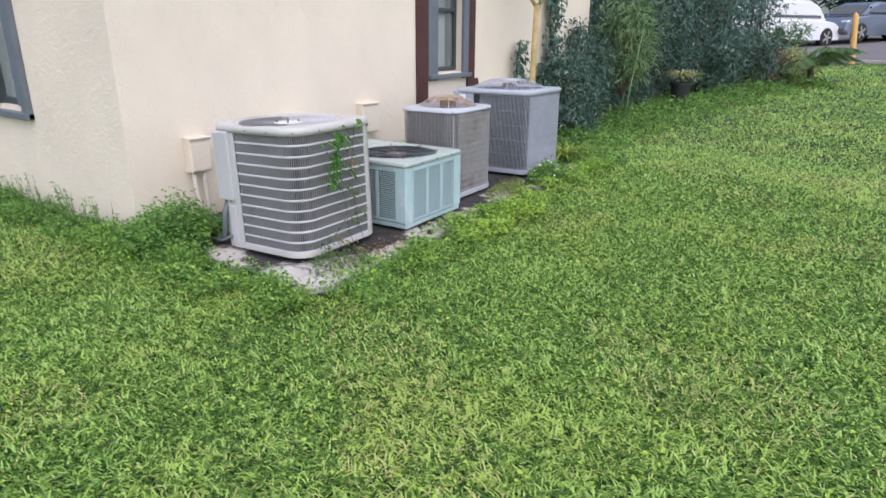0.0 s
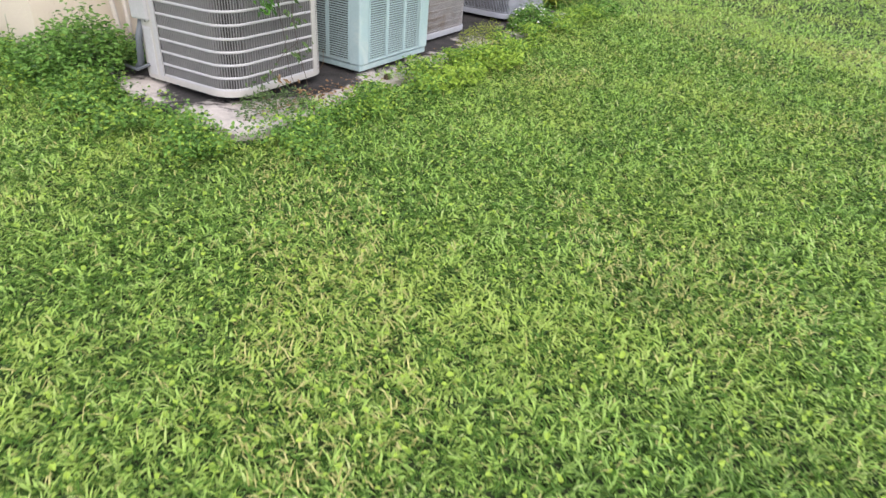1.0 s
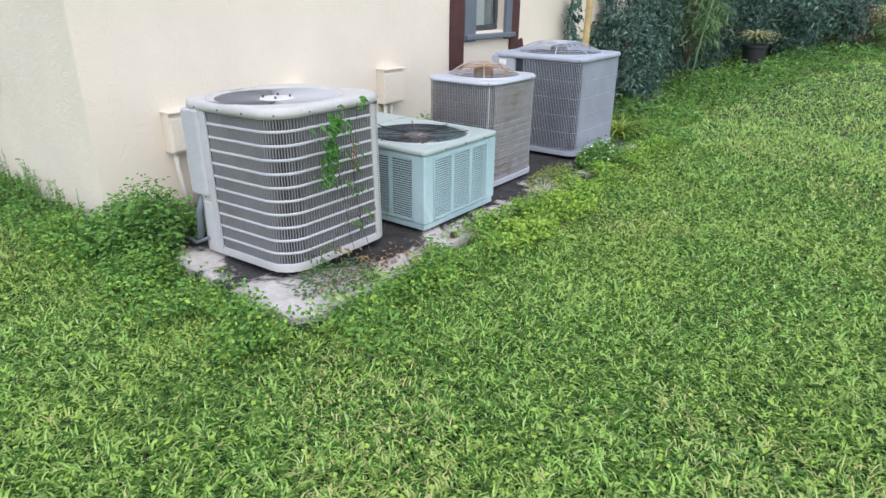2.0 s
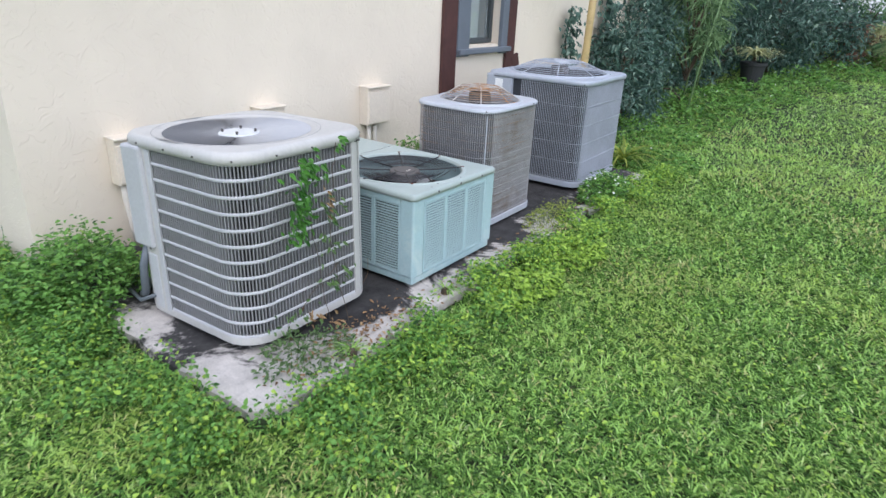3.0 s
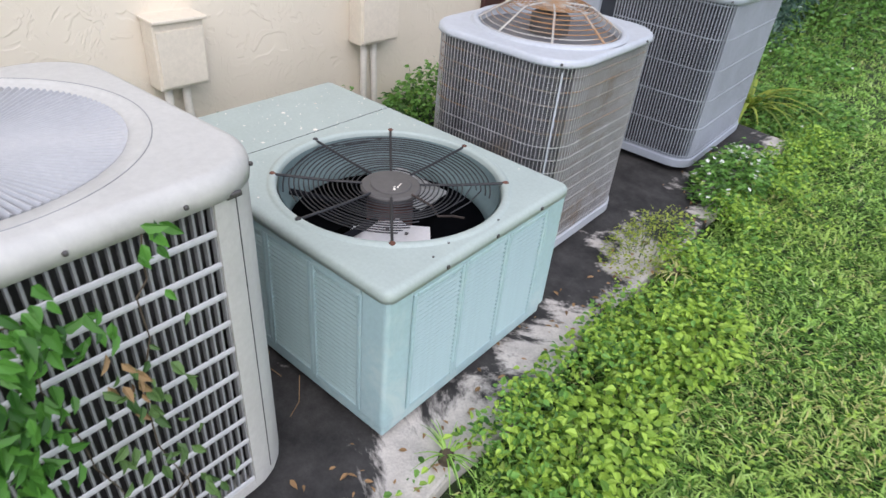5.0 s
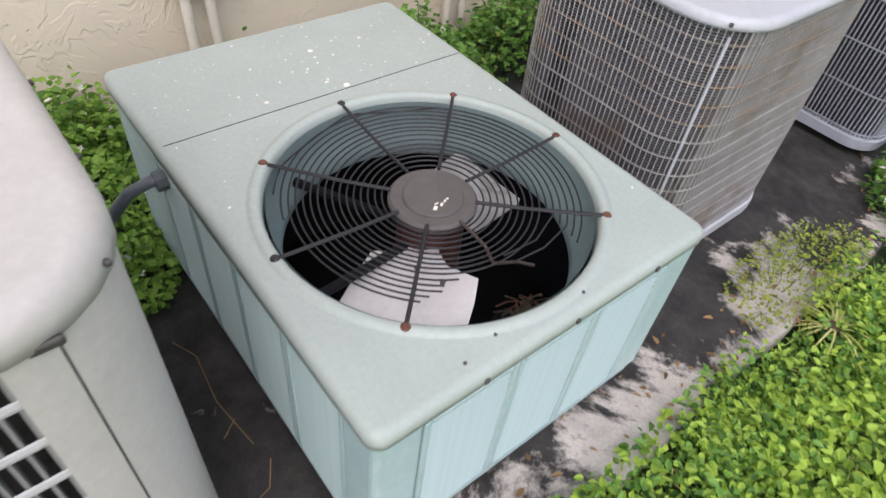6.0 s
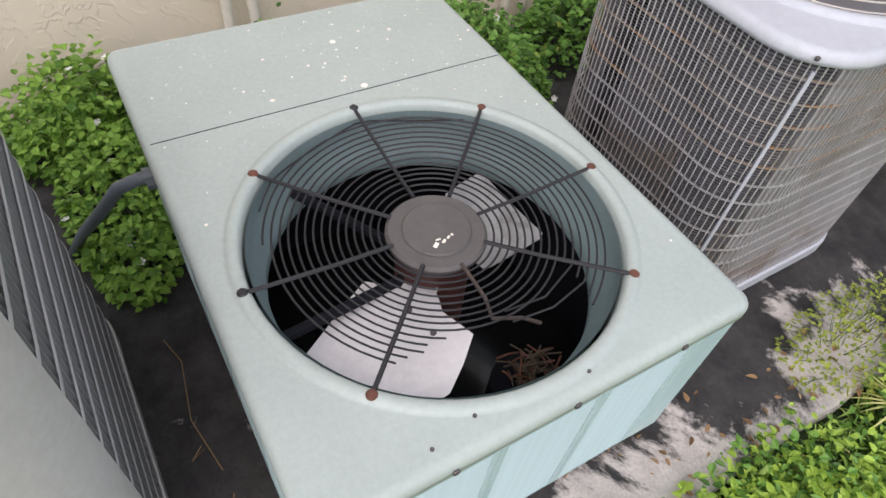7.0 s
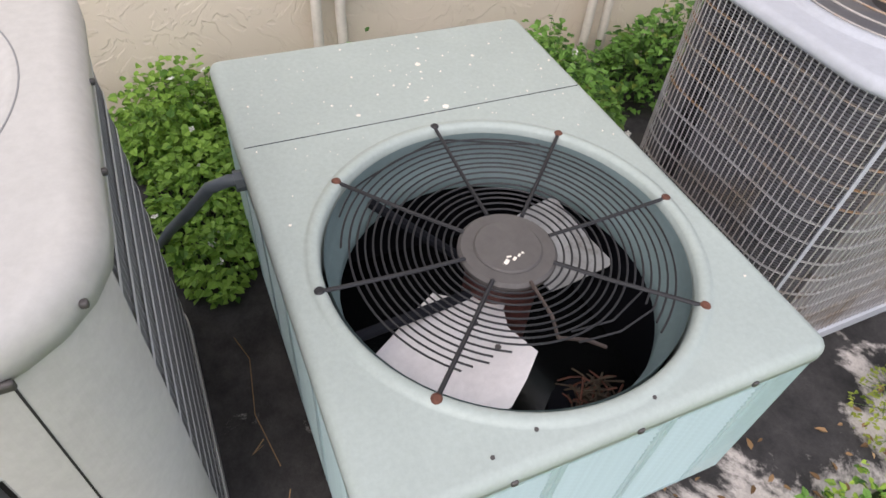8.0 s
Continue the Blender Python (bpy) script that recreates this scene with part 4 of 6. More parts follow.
def wire_condenser(label, where, turn, hx, hy, r, h, mats, strips, back, dome, rusty, pitch, rows, bar):
    """Unit with a wire-caged coil all round, a rounded lid and a domed wire guard."""
    lid_m, coil_m, wire_m, bar_m, fin_m = mats
    u = thing("condenser_unit", label, "condenser", where, turn, "condensers on the pad")
    ang = angles_for(hx, hy, r)
    part("base_pan", loft(bmesh.new(), [rr_ring(ang, hx + 0.008, hy + 0.008, r, 0.0), rr_ring(ang, hx + 0.008, hy + 0.008, r, 0.04), rr_ring(ang, hx - 0.01, hy - 0.01, r, 0.046)], True, True), lid_m, u)
    part("coil", loft(bmesh.new(), [rr_ring(ang, hx - 0.02, hy - 0.02, r - 0.015, z) for z in (0.03, h)], True, True), coil_m, u, "finned coil")
    ax, ay, arc = 2 * (hx - r), 2 * (hy - r), math.pi / 2 * r
    total = 2 * (ax + ay) + 4 * arc
    cage = rr_path(hx, hy, r, back, total - 0.001, pitch)
    tagged(part("cage_mesh", upright_bars("cage_mesh", cage, bar[0], -bar[1], 0.0015 if rusty else 0.0, 0.04, h - 0.0), wire_m, u), kind="stuff")
    # closely set coil fins behind the cage
    loops = rr_path(hx, hy, r, back, total - 0.001, 0.025)
    for k in range(rows):
        z = 0.06 + (h - 0.1) * k / (rows - 1)
        rust_row = rusty and k > rows * 0.6
        part("cage_wire", band(bmesh.new(), loops, z - 0.0015, z + 0.0015, -0.004, 0.0012 if rusty else 0.0018), M_RUSTCAGE if rust_row else bar_m if not rusty else wire_m, u, "rust-streaked cage wire" if rust_row else "")
    bm = bmesh.new()
    z, fine = 0.05, rr_path(hx - 0.014, hy - 0.014, r - 0.01, back, total - 0.03, 0.04)
    while z < h - 0.005:
        band(bm, fine, z, z + 0.002, -0.01, 0.0)
        z += 0.0075
    tagged(part("coil_face", bm, coil_m, u), kind="stuff")
    # pale bars on the right face only: its brighter reflection painted in
    face = rr_path(hx, hy, r, ax + arc * 0.75, ax + arc + ay + arc * 0.5, 0.0062)
    tagged(part("fin_face", upright_bars("fin_face", face, 0.0036, -0.02, -0.004, 0.045, h - 0.01), fin_m, u, "pale coil fins on one side, reflected light painted in"), kind="stuff")
    for s in strips:
        p = rr_path(hx, hy, r, s - 0.0035, s + 0.0035, 0.0035)
        part("corner_strip", band(bmesh.new(), p, 0.03, h - 0.02, -0.003, 0.004), lid_m, u)
    # lid
    skirt, spin = (0.0, 34) if rusty else (0.028, 22.5)
    hole = min(hx, hy) - (0.036 if rusty else 0.062)
    lid = part("lid", lid_mesh(hx + 0.014, hy + 0.014, r + 0.012, h - skirt, h + 0.026 - skirt * 0.43, hole, 0.018, 0, 0, 0.01, 0.06, rw=0.7), lid_m, u, smooth=True)
    # black well below the guard, its shade painted in
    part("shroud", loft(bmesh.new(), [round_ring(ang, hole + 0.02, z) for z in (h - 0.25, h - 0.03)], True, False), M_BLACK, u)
    for k in range(4):
        x, y, nx, ny = rr_path(hx + 0.014, hy + 0.014, r + 0.012, ax + arc * 0.5 + k * (ax + arc), ax + arc * 0.5 + k * (ax + arc) + 0.01, 0.01)[0]
        part("lid_screw", box((x + nx * 0.002, y + ny * 0.002, h + 0.013 - skirt), (0.009, 0.009, 0.009), 0.003), M_STEEL, lid)
    # domed guard
    guard = new("fan_guard")
    guard.parent = u
    guard.matrix_basis = pose(0, 0, h + 0.02)
    n, top = 12, hole + 0.012
    prof = lambda q: dome * min(1.0, max(0.0, (1 - q / top) / 0.5))
    for k in range(n):
        q = 0.085 + (top - 0.085) * k / (n - 1)
        part("wire_ring", ring_wire(bmesh.new(), q, prof(q), 0.0022), (M_RUSTWIRE if q < 0.24 else M_RUSTWIRE2) if rusty else bar_m, guard)
    for k in range(8):
        a = radians(45 * k + spin)
        c, sn = math.cos(a), math.sin(a)
        pts = [(q * c, q * sn, prof(q) + 0.003) for q in (0.05, 0.1, 0.16, 0.22, top * 0.86, top * 0.95, top)] + [((top + 0.02) * c, (top + 0.02) * sn, -0.004)]
        s = part("spoke", tube(bmesh.new(), pts, 0.0042, 6), bar_m, guard)
        part("spoke_end", box(((top + 0.022) * c, (top + 0.022) * sn, -0.004), (0.026, 0.016, 0.012), 0.004, pose(0, 0, 0, 0, 0, 45 * k + spin)), M_RUST if rusty else bar_m, s, "rusted spoke end" if rusty else "")
    part("hub_cap", disc(bmesh.new(), 0.07, dome - 0.006, dome + 0.004, bevel=0.004), bar_m if not rusty else M_RUSTWIRE, guard)
    part("motor", disc(bmesh.new(), 0.08, h - 0.2, h - 0.02 + dome, bevel=0.01), M_CAP, u)
    for a in (20, 140, 260):
        bm = bmesh.new()
        rowsb = [[(q, y0 + (y1 - y0) * i / 5, 0.05 * (y0 + (y1 - y0) * i / 5) / 0.1) for i in range(6)] for q, y0, y1 in ((0.06, -0.05, 0.05), (0.15, -0.09, 0.09), (hole - 0.02, -0.1, 0.11))]
        loft(bm, [w + [(x, y, z - 0.003) for x, y, z in w[::-1]] for w in rowsb], True, True)
        part("fan_blade", bm, M_U3COIL, u).matrix_basis = pose(0, 0, h - 0.11, 0, 0, a)
    for sx in (-1, 1):
        for sy in (-1, 1):
            part("foot", box((sx * (hx - 0.1), sy * (hy - 0.1), -0.013), (0.09, 0.09, 0.03), 0.004), M_BLACK, u)
    return u


louvred_condenser()
green_condenser()
U3 = (0.322, 0.382, 0.15)
wire_condenser("mid-grey condenser with rust-streaked wire cage and domed guard", (1.165, 2.655, 0.075), 3.2, *U3, 0.80, (M_U3LID, M_U3COIL, M_U3WIRE, M_RUSTWIRE2, M_U3FIN), (2 * (U3[0] - U3[2]) + math.pi / 4 * U3[2],), 0.0, 0.095, True, 0.0155, 14, (0.0026, 0.001))
U4 = (0.475, 0.47, 0.11)
big = wire_condenser("large blue-grey condenser with fine upright bars and a white label", (1.03, 4.085, 0.085), 3.5, *U4, 0.885, (M_U4, M_U4COIL, M_U4WIRE, M_U4WIRE, M_U4FIN), (), 0.24, 0.085, False, 0.0165, 6, (0.0036, 0.006))
part("service_panel", box((-U4[0] + 0.13, -U4[1] + 0.02, 0.46), (0.26, 0.06, 0.83), 0.012), M_U4, big, "plain blue-grey service panel")
part("label_plate", box((-U4[0] + 0.13, -U4[1] - 0.012, 0.79), (0.075, 0.004, 0.10), 0.001), M_LABEL, big, "blank white label")


# ---- plants ----
def unit(v):
    return v / np.maximum(np.linalg.norm(v, axis=-1, keepdims=True), 1e-9)


def leaves(name, p, d, n, length, width, fold=0.2, droop=0.15):
    """Oval leaves folded along the midrib: base p, way d, upper side n."""
    d = unit(d)
    side = unit(np.cross(d, n))
    n = np.cross(side, d)
    L, W = length[:, None], width[:, None]
    lift = fold * W * n
    tip = p + L * d - droop * L * n
    v = np.stack([p, p + 0.3 * L * d + 0.5 * W * side + lift, p + 0.68 * L * d + 0.38 * W * side + lift - 0.4 * droop * L * n, tip,
                  p + 0.68 * L * d - 0.38 * W * side + lift - 0.4 * droop * L * n, p + 0.3 * L * d - 0.5 * W * side + lift], 1)
    k = np.arange(len(p))[:, None, None] * 6
    f = k + np.array([[0, 2, 1], [0, 3, 2], [0, 4, 3], [0, 5, 4]])[None]
    return tri_mesh(name, v.reshape(-1, 3), f.reshape(-1, 3))


def blades(name, p, lean, length, width, rng):
    """Grass blades that rise and bend over towards lean (an angle each)."""
    m = len(p)
    a, tilt = lean, rng.uniform(0.75, 1.95, m)
    h = np.stack([np.cos(a), np.sin(a), 0 * a], -1)
    up = np.array([0, 0, 1.0])
    side = np.stack([-np.sin(a), np.cos(a), 0 * a], -1) * width[:, None] / 2
    L = length[:, None]
    mid = p + 0.5 * L * (np.cos(tilt * 0.7)[:, None] * up + np.sin(tilt * 0.7)[:, None] * h)
    end = mid + 0.5 * L * (np.cos(tilt * 1.35)[:, None] * up + np.sin(tilt * 1.35)[:, None] * h)
    v = np.stack([p - side, p + side, mid - side * 0.9, mid + side * 0.9, end], 1)
    k = np.arange(m)[:, None, None] * 5
    f = k + np.array([[0, 1, 3], [0, 3, 2], [2, 3, 4]])[None]
    return tri_mesh(name, v.reshape(-1, 3), f.reshape(-1, 3))


def stalks(name, p0, p1, rad=0.0016):
    """Thin three-sided stems from p0 to p1 in one mesh."""
    d = unit(p1 - p0)
    s = unit(np.cross(d, np.array([0.3, 0.7, 0.2])))
    q = np.cross(d, s)
    v, m = [], len(p0)
    for base, k in ((p0, 1.0), (p1, 0.6)):
        for a in (0, 2.094, 4.189):
            v.append(base + rad * k * (np.cos(a) * s + np.sin(a) * q))
    v = np.stack(v, 1)
    k = np.arange(m)[:, None, None] * 6
    f = k + np.array([[0, 1, 4], [0, 4, 3], [1, 2, 5], [1, 5, 4], [2, 0, 3], [2, 3, 5]])[None]
    return tri_mesh(name, v.reshape(-1, 3), f.reshape(-1, 3))


def flower_mesh():
    bm = bmesh.new()
    for k in range(5):
        a = 2 * math.pi * k / 5
        c, sn = math.cos(a), math.sin(a)
        q = [(0.003, -0.002, 0.0), (0.009, -0.0045, 0.002), (0.0125, 0, 0.002), (0.009, 0.0045, 0.002), (0.003, 0.002, 0.0)]
        bm.faces.new([bm.verts.new((x * c - y * sn, x * sn + y * c, z)) for x, y, z in q])
    disc(bm, 0.0032, -0.001, 0.003, n=8)
    return mesh_of("flower", bm)


FLOWER = flower_mesh()
FLOWER.materials.append(M_PETAL)


def weed_clump(name, label, where, rx, ry, h, count, leaf, material, seed, flowers=0, airy=0.0, wide=0.6, turn=0.0, category="weed", clip=None):
    """A mound of weeds: leaves in small tiers on many stems, with an uneven outline."""
    rng = np.random.default_rng(seed)
    e = thing(name, label, category, where, turn)
    humps = rng.uniform(-0.8, 0.8, (7, 2))
    tall = rng.uniform(0.55, 1.1, 7)
    u = np.sqrt(rng.uniform(0, 1, count))
    a = rng.uniform(0, 2 * np.pi, count)
    xy = np.stack([u * np.cos(a), u * np.sin(a)], -1)
    near = ((xy[:, None] - humps[None]) ** 2).sum(-1)
    top = tall[near.argmin(1)] * (1 - 0.75 * u**2)
    level = rng.uniform(airy, 1, count) ** 0.6
    p = np.stack([rx * xy[:, 0], ry * xy[:, 1], h * top * level + rng.normal(0, 0.012 + 0.06 * h, count)], -1)
    p[:, 2] = np.maximum(p[:, 2], 0.008)
    if clip:
        p = p[clip(p)]
    m = len(p)
    d = np.stack([np.cos(a[:m]) + rng.normal(0, 0.9, m), np.sin(a[:m]) + rng.normal(0, 0.9, m), rng.normal(0.15, 0.35, m)], -1)
    n = np.stack([rng.normal(0, 0.45, m), rng.normal(0, 0.45, m), np.ones(m)], -1)
    size = rng.uniform(leaf * 0.55, leaf * 1.15, m)
    tagged(part("foliage", leaves("foliage", p, d, n, size, size * wide), material, e), kind="stuff")
    k = max(8, m // 14)
    tops = p[:k]
    roots = tops * [0.75, 0.75, 0] + rng.normal(0, 0.012, (k, 3)) * [1, 1, 0]
    tagged(part("stem_tangle", stalks("stem_tangle", roots, tops), M_STEM, e), kind="stuff")
    for i in range(min(flowers, m)):
        f = part("flower", FLOWER, M_PETAL, e, "small white flower")
        c = p[-1 - i]
        f.matrix_basis = pose(c[0], c[1], c[2] + 0.02, rng.uniform(-35, 35), rng.uniform(-35, 35), rng.uniform(0, 90))
    return e


weed_clump("weed_mound", "bushy green clover-like weeds in the corner by the stucco wall", (0.42, 0.05, 0.0), 0.50, 0.40, 0.42, 5200, 0.036, M_WEED, 21, clip=lambda p: (p[:, 0] > -0.40) & ~((p[:, 0] > 0.36) & (p[:, 1] > 0.02)))
weed_clump("weed_mound", "bushy dark green weeds beside the louvred condenser's pad", (0.75, -0.16, 0.0), 0.36, 0.2, 0.17, 1500, 0.032, M_WEED, 22)


def border_weeds():
    """Creeping broad-leaved weeds that fringe the pad, thick and thin in patches."""
    rng = np.random.default_rng(300)
    m = 34000
    y = rng.uniform(-0.05, 5.0, m)
    patch = 0.5 + 0.5 * np.sin(y * 3.1 + 0.6) * np.sin(y * 7.7 + 1.0)
    reach = 0.11 + 0.2 * patch
    off = rng.normal(0.06, 1, m) * reach * 0.55
    x = np.interp(y, [p[1] for p in PAD[2:10]], [p[0] for p in PAD[2:10]]) + 0.09 + off + 0.14 * np.exp(-(y / 0.8) ** 2)
    side = rng.uniform(-0.4, 2.15, 17000)
    below = -0.27 + rng.normal(0, 0.12, 17000)
    x, y = np.concatenate([x, side]), np.concatenate([y, below])
    keep = rng.uniform(0, 1, len(x)) < 0.40 + 0.55 * np.sin(x * 9 + y * 4) * np.sin(y * 6.3 - x * 3)
    keep &= ~((x < 2.0) & (y > 0.02) & (x < np.interp(y, [p[1] for p in PAD[2:10]], [p[0] for p in PAD[2:10]]) - 0.06))
    x, y = x[keep], y[keep]
    k = len(x)
    hump = 0.06 + 0.09 * (0.5 + 0.5 * np.sin(x * 13 + y * 5) * np.sin(y * 9))
    z = 0.03 + hump * rng.uniform(0, 1, k) ** 0.7
    p = np.stack([x, y, z], -1)
    size = rng.uniform(0.012, 0.032, k)
    d = rng.normal(0, 1, (k, 3)) * [1, 1, 0.35]
    n = np.array([0, 0, 1.0]) + rng.normal(0, 0.45, (k, 3))
    for name, pick, material in (("border_weed", rng.uniform(0, 1, k) < np.interp(y, [0.2, 1.2, 2.0], [0.2, 0.45, 0.65]), M_CLOVER), ("border_weed", None, M_WEED)):
        sel = pick if pick is not None else ~last
        last = sel
        tagged(part(name, leaves(name, p[sel], d[sel], n[sel], size[sel], size[sel] * 0.62), material), "creeping broad-leaved green weeds along the pad's edge", "weed", kind="stuff")


border_weeds()
for i, (x, rx, h) in enumerate(((-0.55, 0.42, 0.12), (-1.35, 0.45, 0.16), (-2.2, 0.5, 0.18), (-3.1, 0.55, 0.18))):
    weed_clump("wall_weed", "scrubby green weeds with thin stems at the wall's foot", (x, -0.22, 0.0), rx, 0.22, h, 1100, 0.034, M_WEED, 30 + i, 0, 0.1)
    rng = np.random.default_rng(40 + i)
    m = 26
    q0 = np.stack([rng.uniform(-rx, rx, m) + x, rng.uniform(-0.2, -0.04, m), 0 * np.ones(m)], -1)
    q1 = q0 + np.stack([rng.normal(0, 0.06, m), rng.normal(0, 0.03, m), rng.uniform(0.14, 0.34, m)], -1)
    s = tagged(part("tall_weed", stalks("tall_weed", q0, q1, 0.0022), M_STEM), "sparse tall weed stems against the stucco", "weed", kind="stuff")
    t = rng.uniform(0.4, 1.0, (m, 9, 1))
    p = (q0[:, None] * (1 - t) + q1[:, None] * t).reshape(-1, 3)
    part("leaf_tier", leaves("leaf_tier", p, rng.normal(0, 1, p.shape) * [1, 1, 0.3], np.array([0, 0, 1.0]) + rng.normal(0, 0.4, p.shape), rng.uniform(0.015, 0.032, len(p)), rng.uniform(0.008, 0.016, len(p))), M_WEED, s)
weed_clump("flowering_weed", "bright green flowering weeds between two condensers by the wall", (0.45, 1.09, 0.05), 0.44, 0.15, 0.17, 2200, 0.028, M_FLOWERWEED, 51, 8, 0.0, 0.85)
weed_clump("flowering_weed", "tall bright green flowering weeds against the wall", (0.2, 1.05, 0.05), 0.17, 0.24, 0.36, 1900, 0.03, M_FLOWERWEED, 50, 8, 0.1, 0.85)
weed_clump("flowering_weed", "dark leafy weeds behind the green condenser", (0.25, 1.62, 0.05), 0.22, 0.3, 0.3, 1400, 0.036, M_WEED, 52, 2)
weed_clump("flowering_weed", "dark green flowering weeds between condensers by the wall", (0.42, 2.3, 0.05), 0.36, 0.24, 0.36, 4600, 0.03, M_WEED, 53, 16, 0.1, 0.75)
weed_clump("wall_weed", "leafy weeds under the electrical box", (0.25, 3.0, 0.05), 0.22, 0.45, 0.36, 2000, 0.04, M_WEED, 54, 2)
weed_clump("creeping_weed", "sparse grey-green creeping weeds at the louvred condenser's foot", (1.86, 0.40, 0.05), 0.16, 0.26, 0.11, 420, 0.034, M_VINE3, 55, 0, 0.0, 0.42)
weed_clump("leafy_weed", "bright leafy weeds along the pad's edge", (2.2, 1.75, 0.03), 0.16, 0.36, 0.12, 900, 0.034, M_CLOVER, 57, 0, 0.0, 0.65)
weed_clump("leafy_weed", "bright leafy weeds along the pad's edge", (2.18, 2.4, 0.03), 0.18, 0.3, 0.13, 900, 0.034, M_CLOVER, 58, 0, 0.0, 0.65)
weed_clump("yellow_weed", "airy yellowing weed growing out of the concrete", (1.76, 2.82, 0.05), 0.15, 0.3, 0.2, 1000, 0.016, M_YELLOWWEED, 59, 0, 0.1)
weed_clump("flowering_weed", "weeds with small white flowers beside the large condenser", (1.76, 3.75, 0.04), 0.17, 0.36, 0.27, 1500, 0.036, M_WEED, 60, 60, 0.15)
weed_clump("flowering_weed", "sprawling weeds with white flowers beyond the pad", (1.5, 5.3, 0.0), 0.55, 0.5, 0.2, 1700, 0.045, M_WEED, 61, 16, 0.15)
weed_clump("flowering_weed", "sprawling weeds with white flowers under the shrubs", (1.0, 6.6, 0.0), 0.7, 0.7, 0.25, 1700, 0.05, M_WEED, 62, 14, 0.15)


def strap_plant(name, label, where, count, length, width, material, seed, spread=1.0, category="plant"):
    """Arching strap leaves from one crown."""
    rng = np.random.default_rng(seed)
    e = thing(name, label, category, where)
    a, L = rng.uniform(0, 2 * np.pi, count), rng.uniform(0.6, 1.1, count) * length
    v, f, seg = [], [], 5
    for i in range(count):
        c, s = math.cos(a[i]), math.sin(a[i])
        rise0 = rng.uniform(0.7, 1.35) / spread
        k = len(v)
        for j in range(seg + 1):
            t = j / seg
            ang = rise0 - 1.9 * t * spread * rng.uniform(0.9, 1.1)
            x = L[i] * t * math.cos(rise0 * (1 - t * 0.8))
            z = L[i] * (math.sin(rise0) * t - 0.75 * t * t)
            w = width * (1 - t**2) * 0.5 + 0.0006
            v += [(x * c - w * s, x * s + w * c, z + 0.02), (x * c + w * s, x * s - w * c, z + 0.02)]
            if j:
                q = k + 2 * j
                f.append((q - 2, q - 1, q + 1, q))
    me = bpy.data.meshes.new("strap_foliage")
    me.from_pydata(v, [], f)
    tagged(part("foliage", me, material, e), kind="stuff")
    part("crown_base", disc(bmesh.new(), 0.02 + length * 0.03, -0.02, 0.04, n=10, bevel=0.01), M_BARK, e)
    return e


strap_plant("straw_tuft", "tuft of dry straw on the pad's edge", (1.95, 2.72, 0.05), 26, 0.16, 0.006, M_STRAW, 71, 1.3, "straw")
strap_plant("strap_plant", "strap-leaved plant with yellowing leaves beyond the condenser", (1.35, 5.05, 0.0), 34, 0.6, 0.03, M_YELLOWWEED, 72, 0.8)
for k, (x, y) in enumerate(((2.0, 0.55), (1.92, 1.35))):
    strap_plant("grass_tuft", "thin grass tuft in a crack of the pad", (x, y, 0.045), 30, 0.13, 0.004, M_GRASS, 80 + k, 0.9, "grass tuft")


def single_leaf(name, wide, material):
    me = leaves(name, np.zeros((1, 3)), np.array([[1.0, 0, 0]]), np.array([[0, 0, 1.0]]), np.array([1.0]), np.array([wide]), 0.22, 0.2)
    me.materials.append(material)
    return me


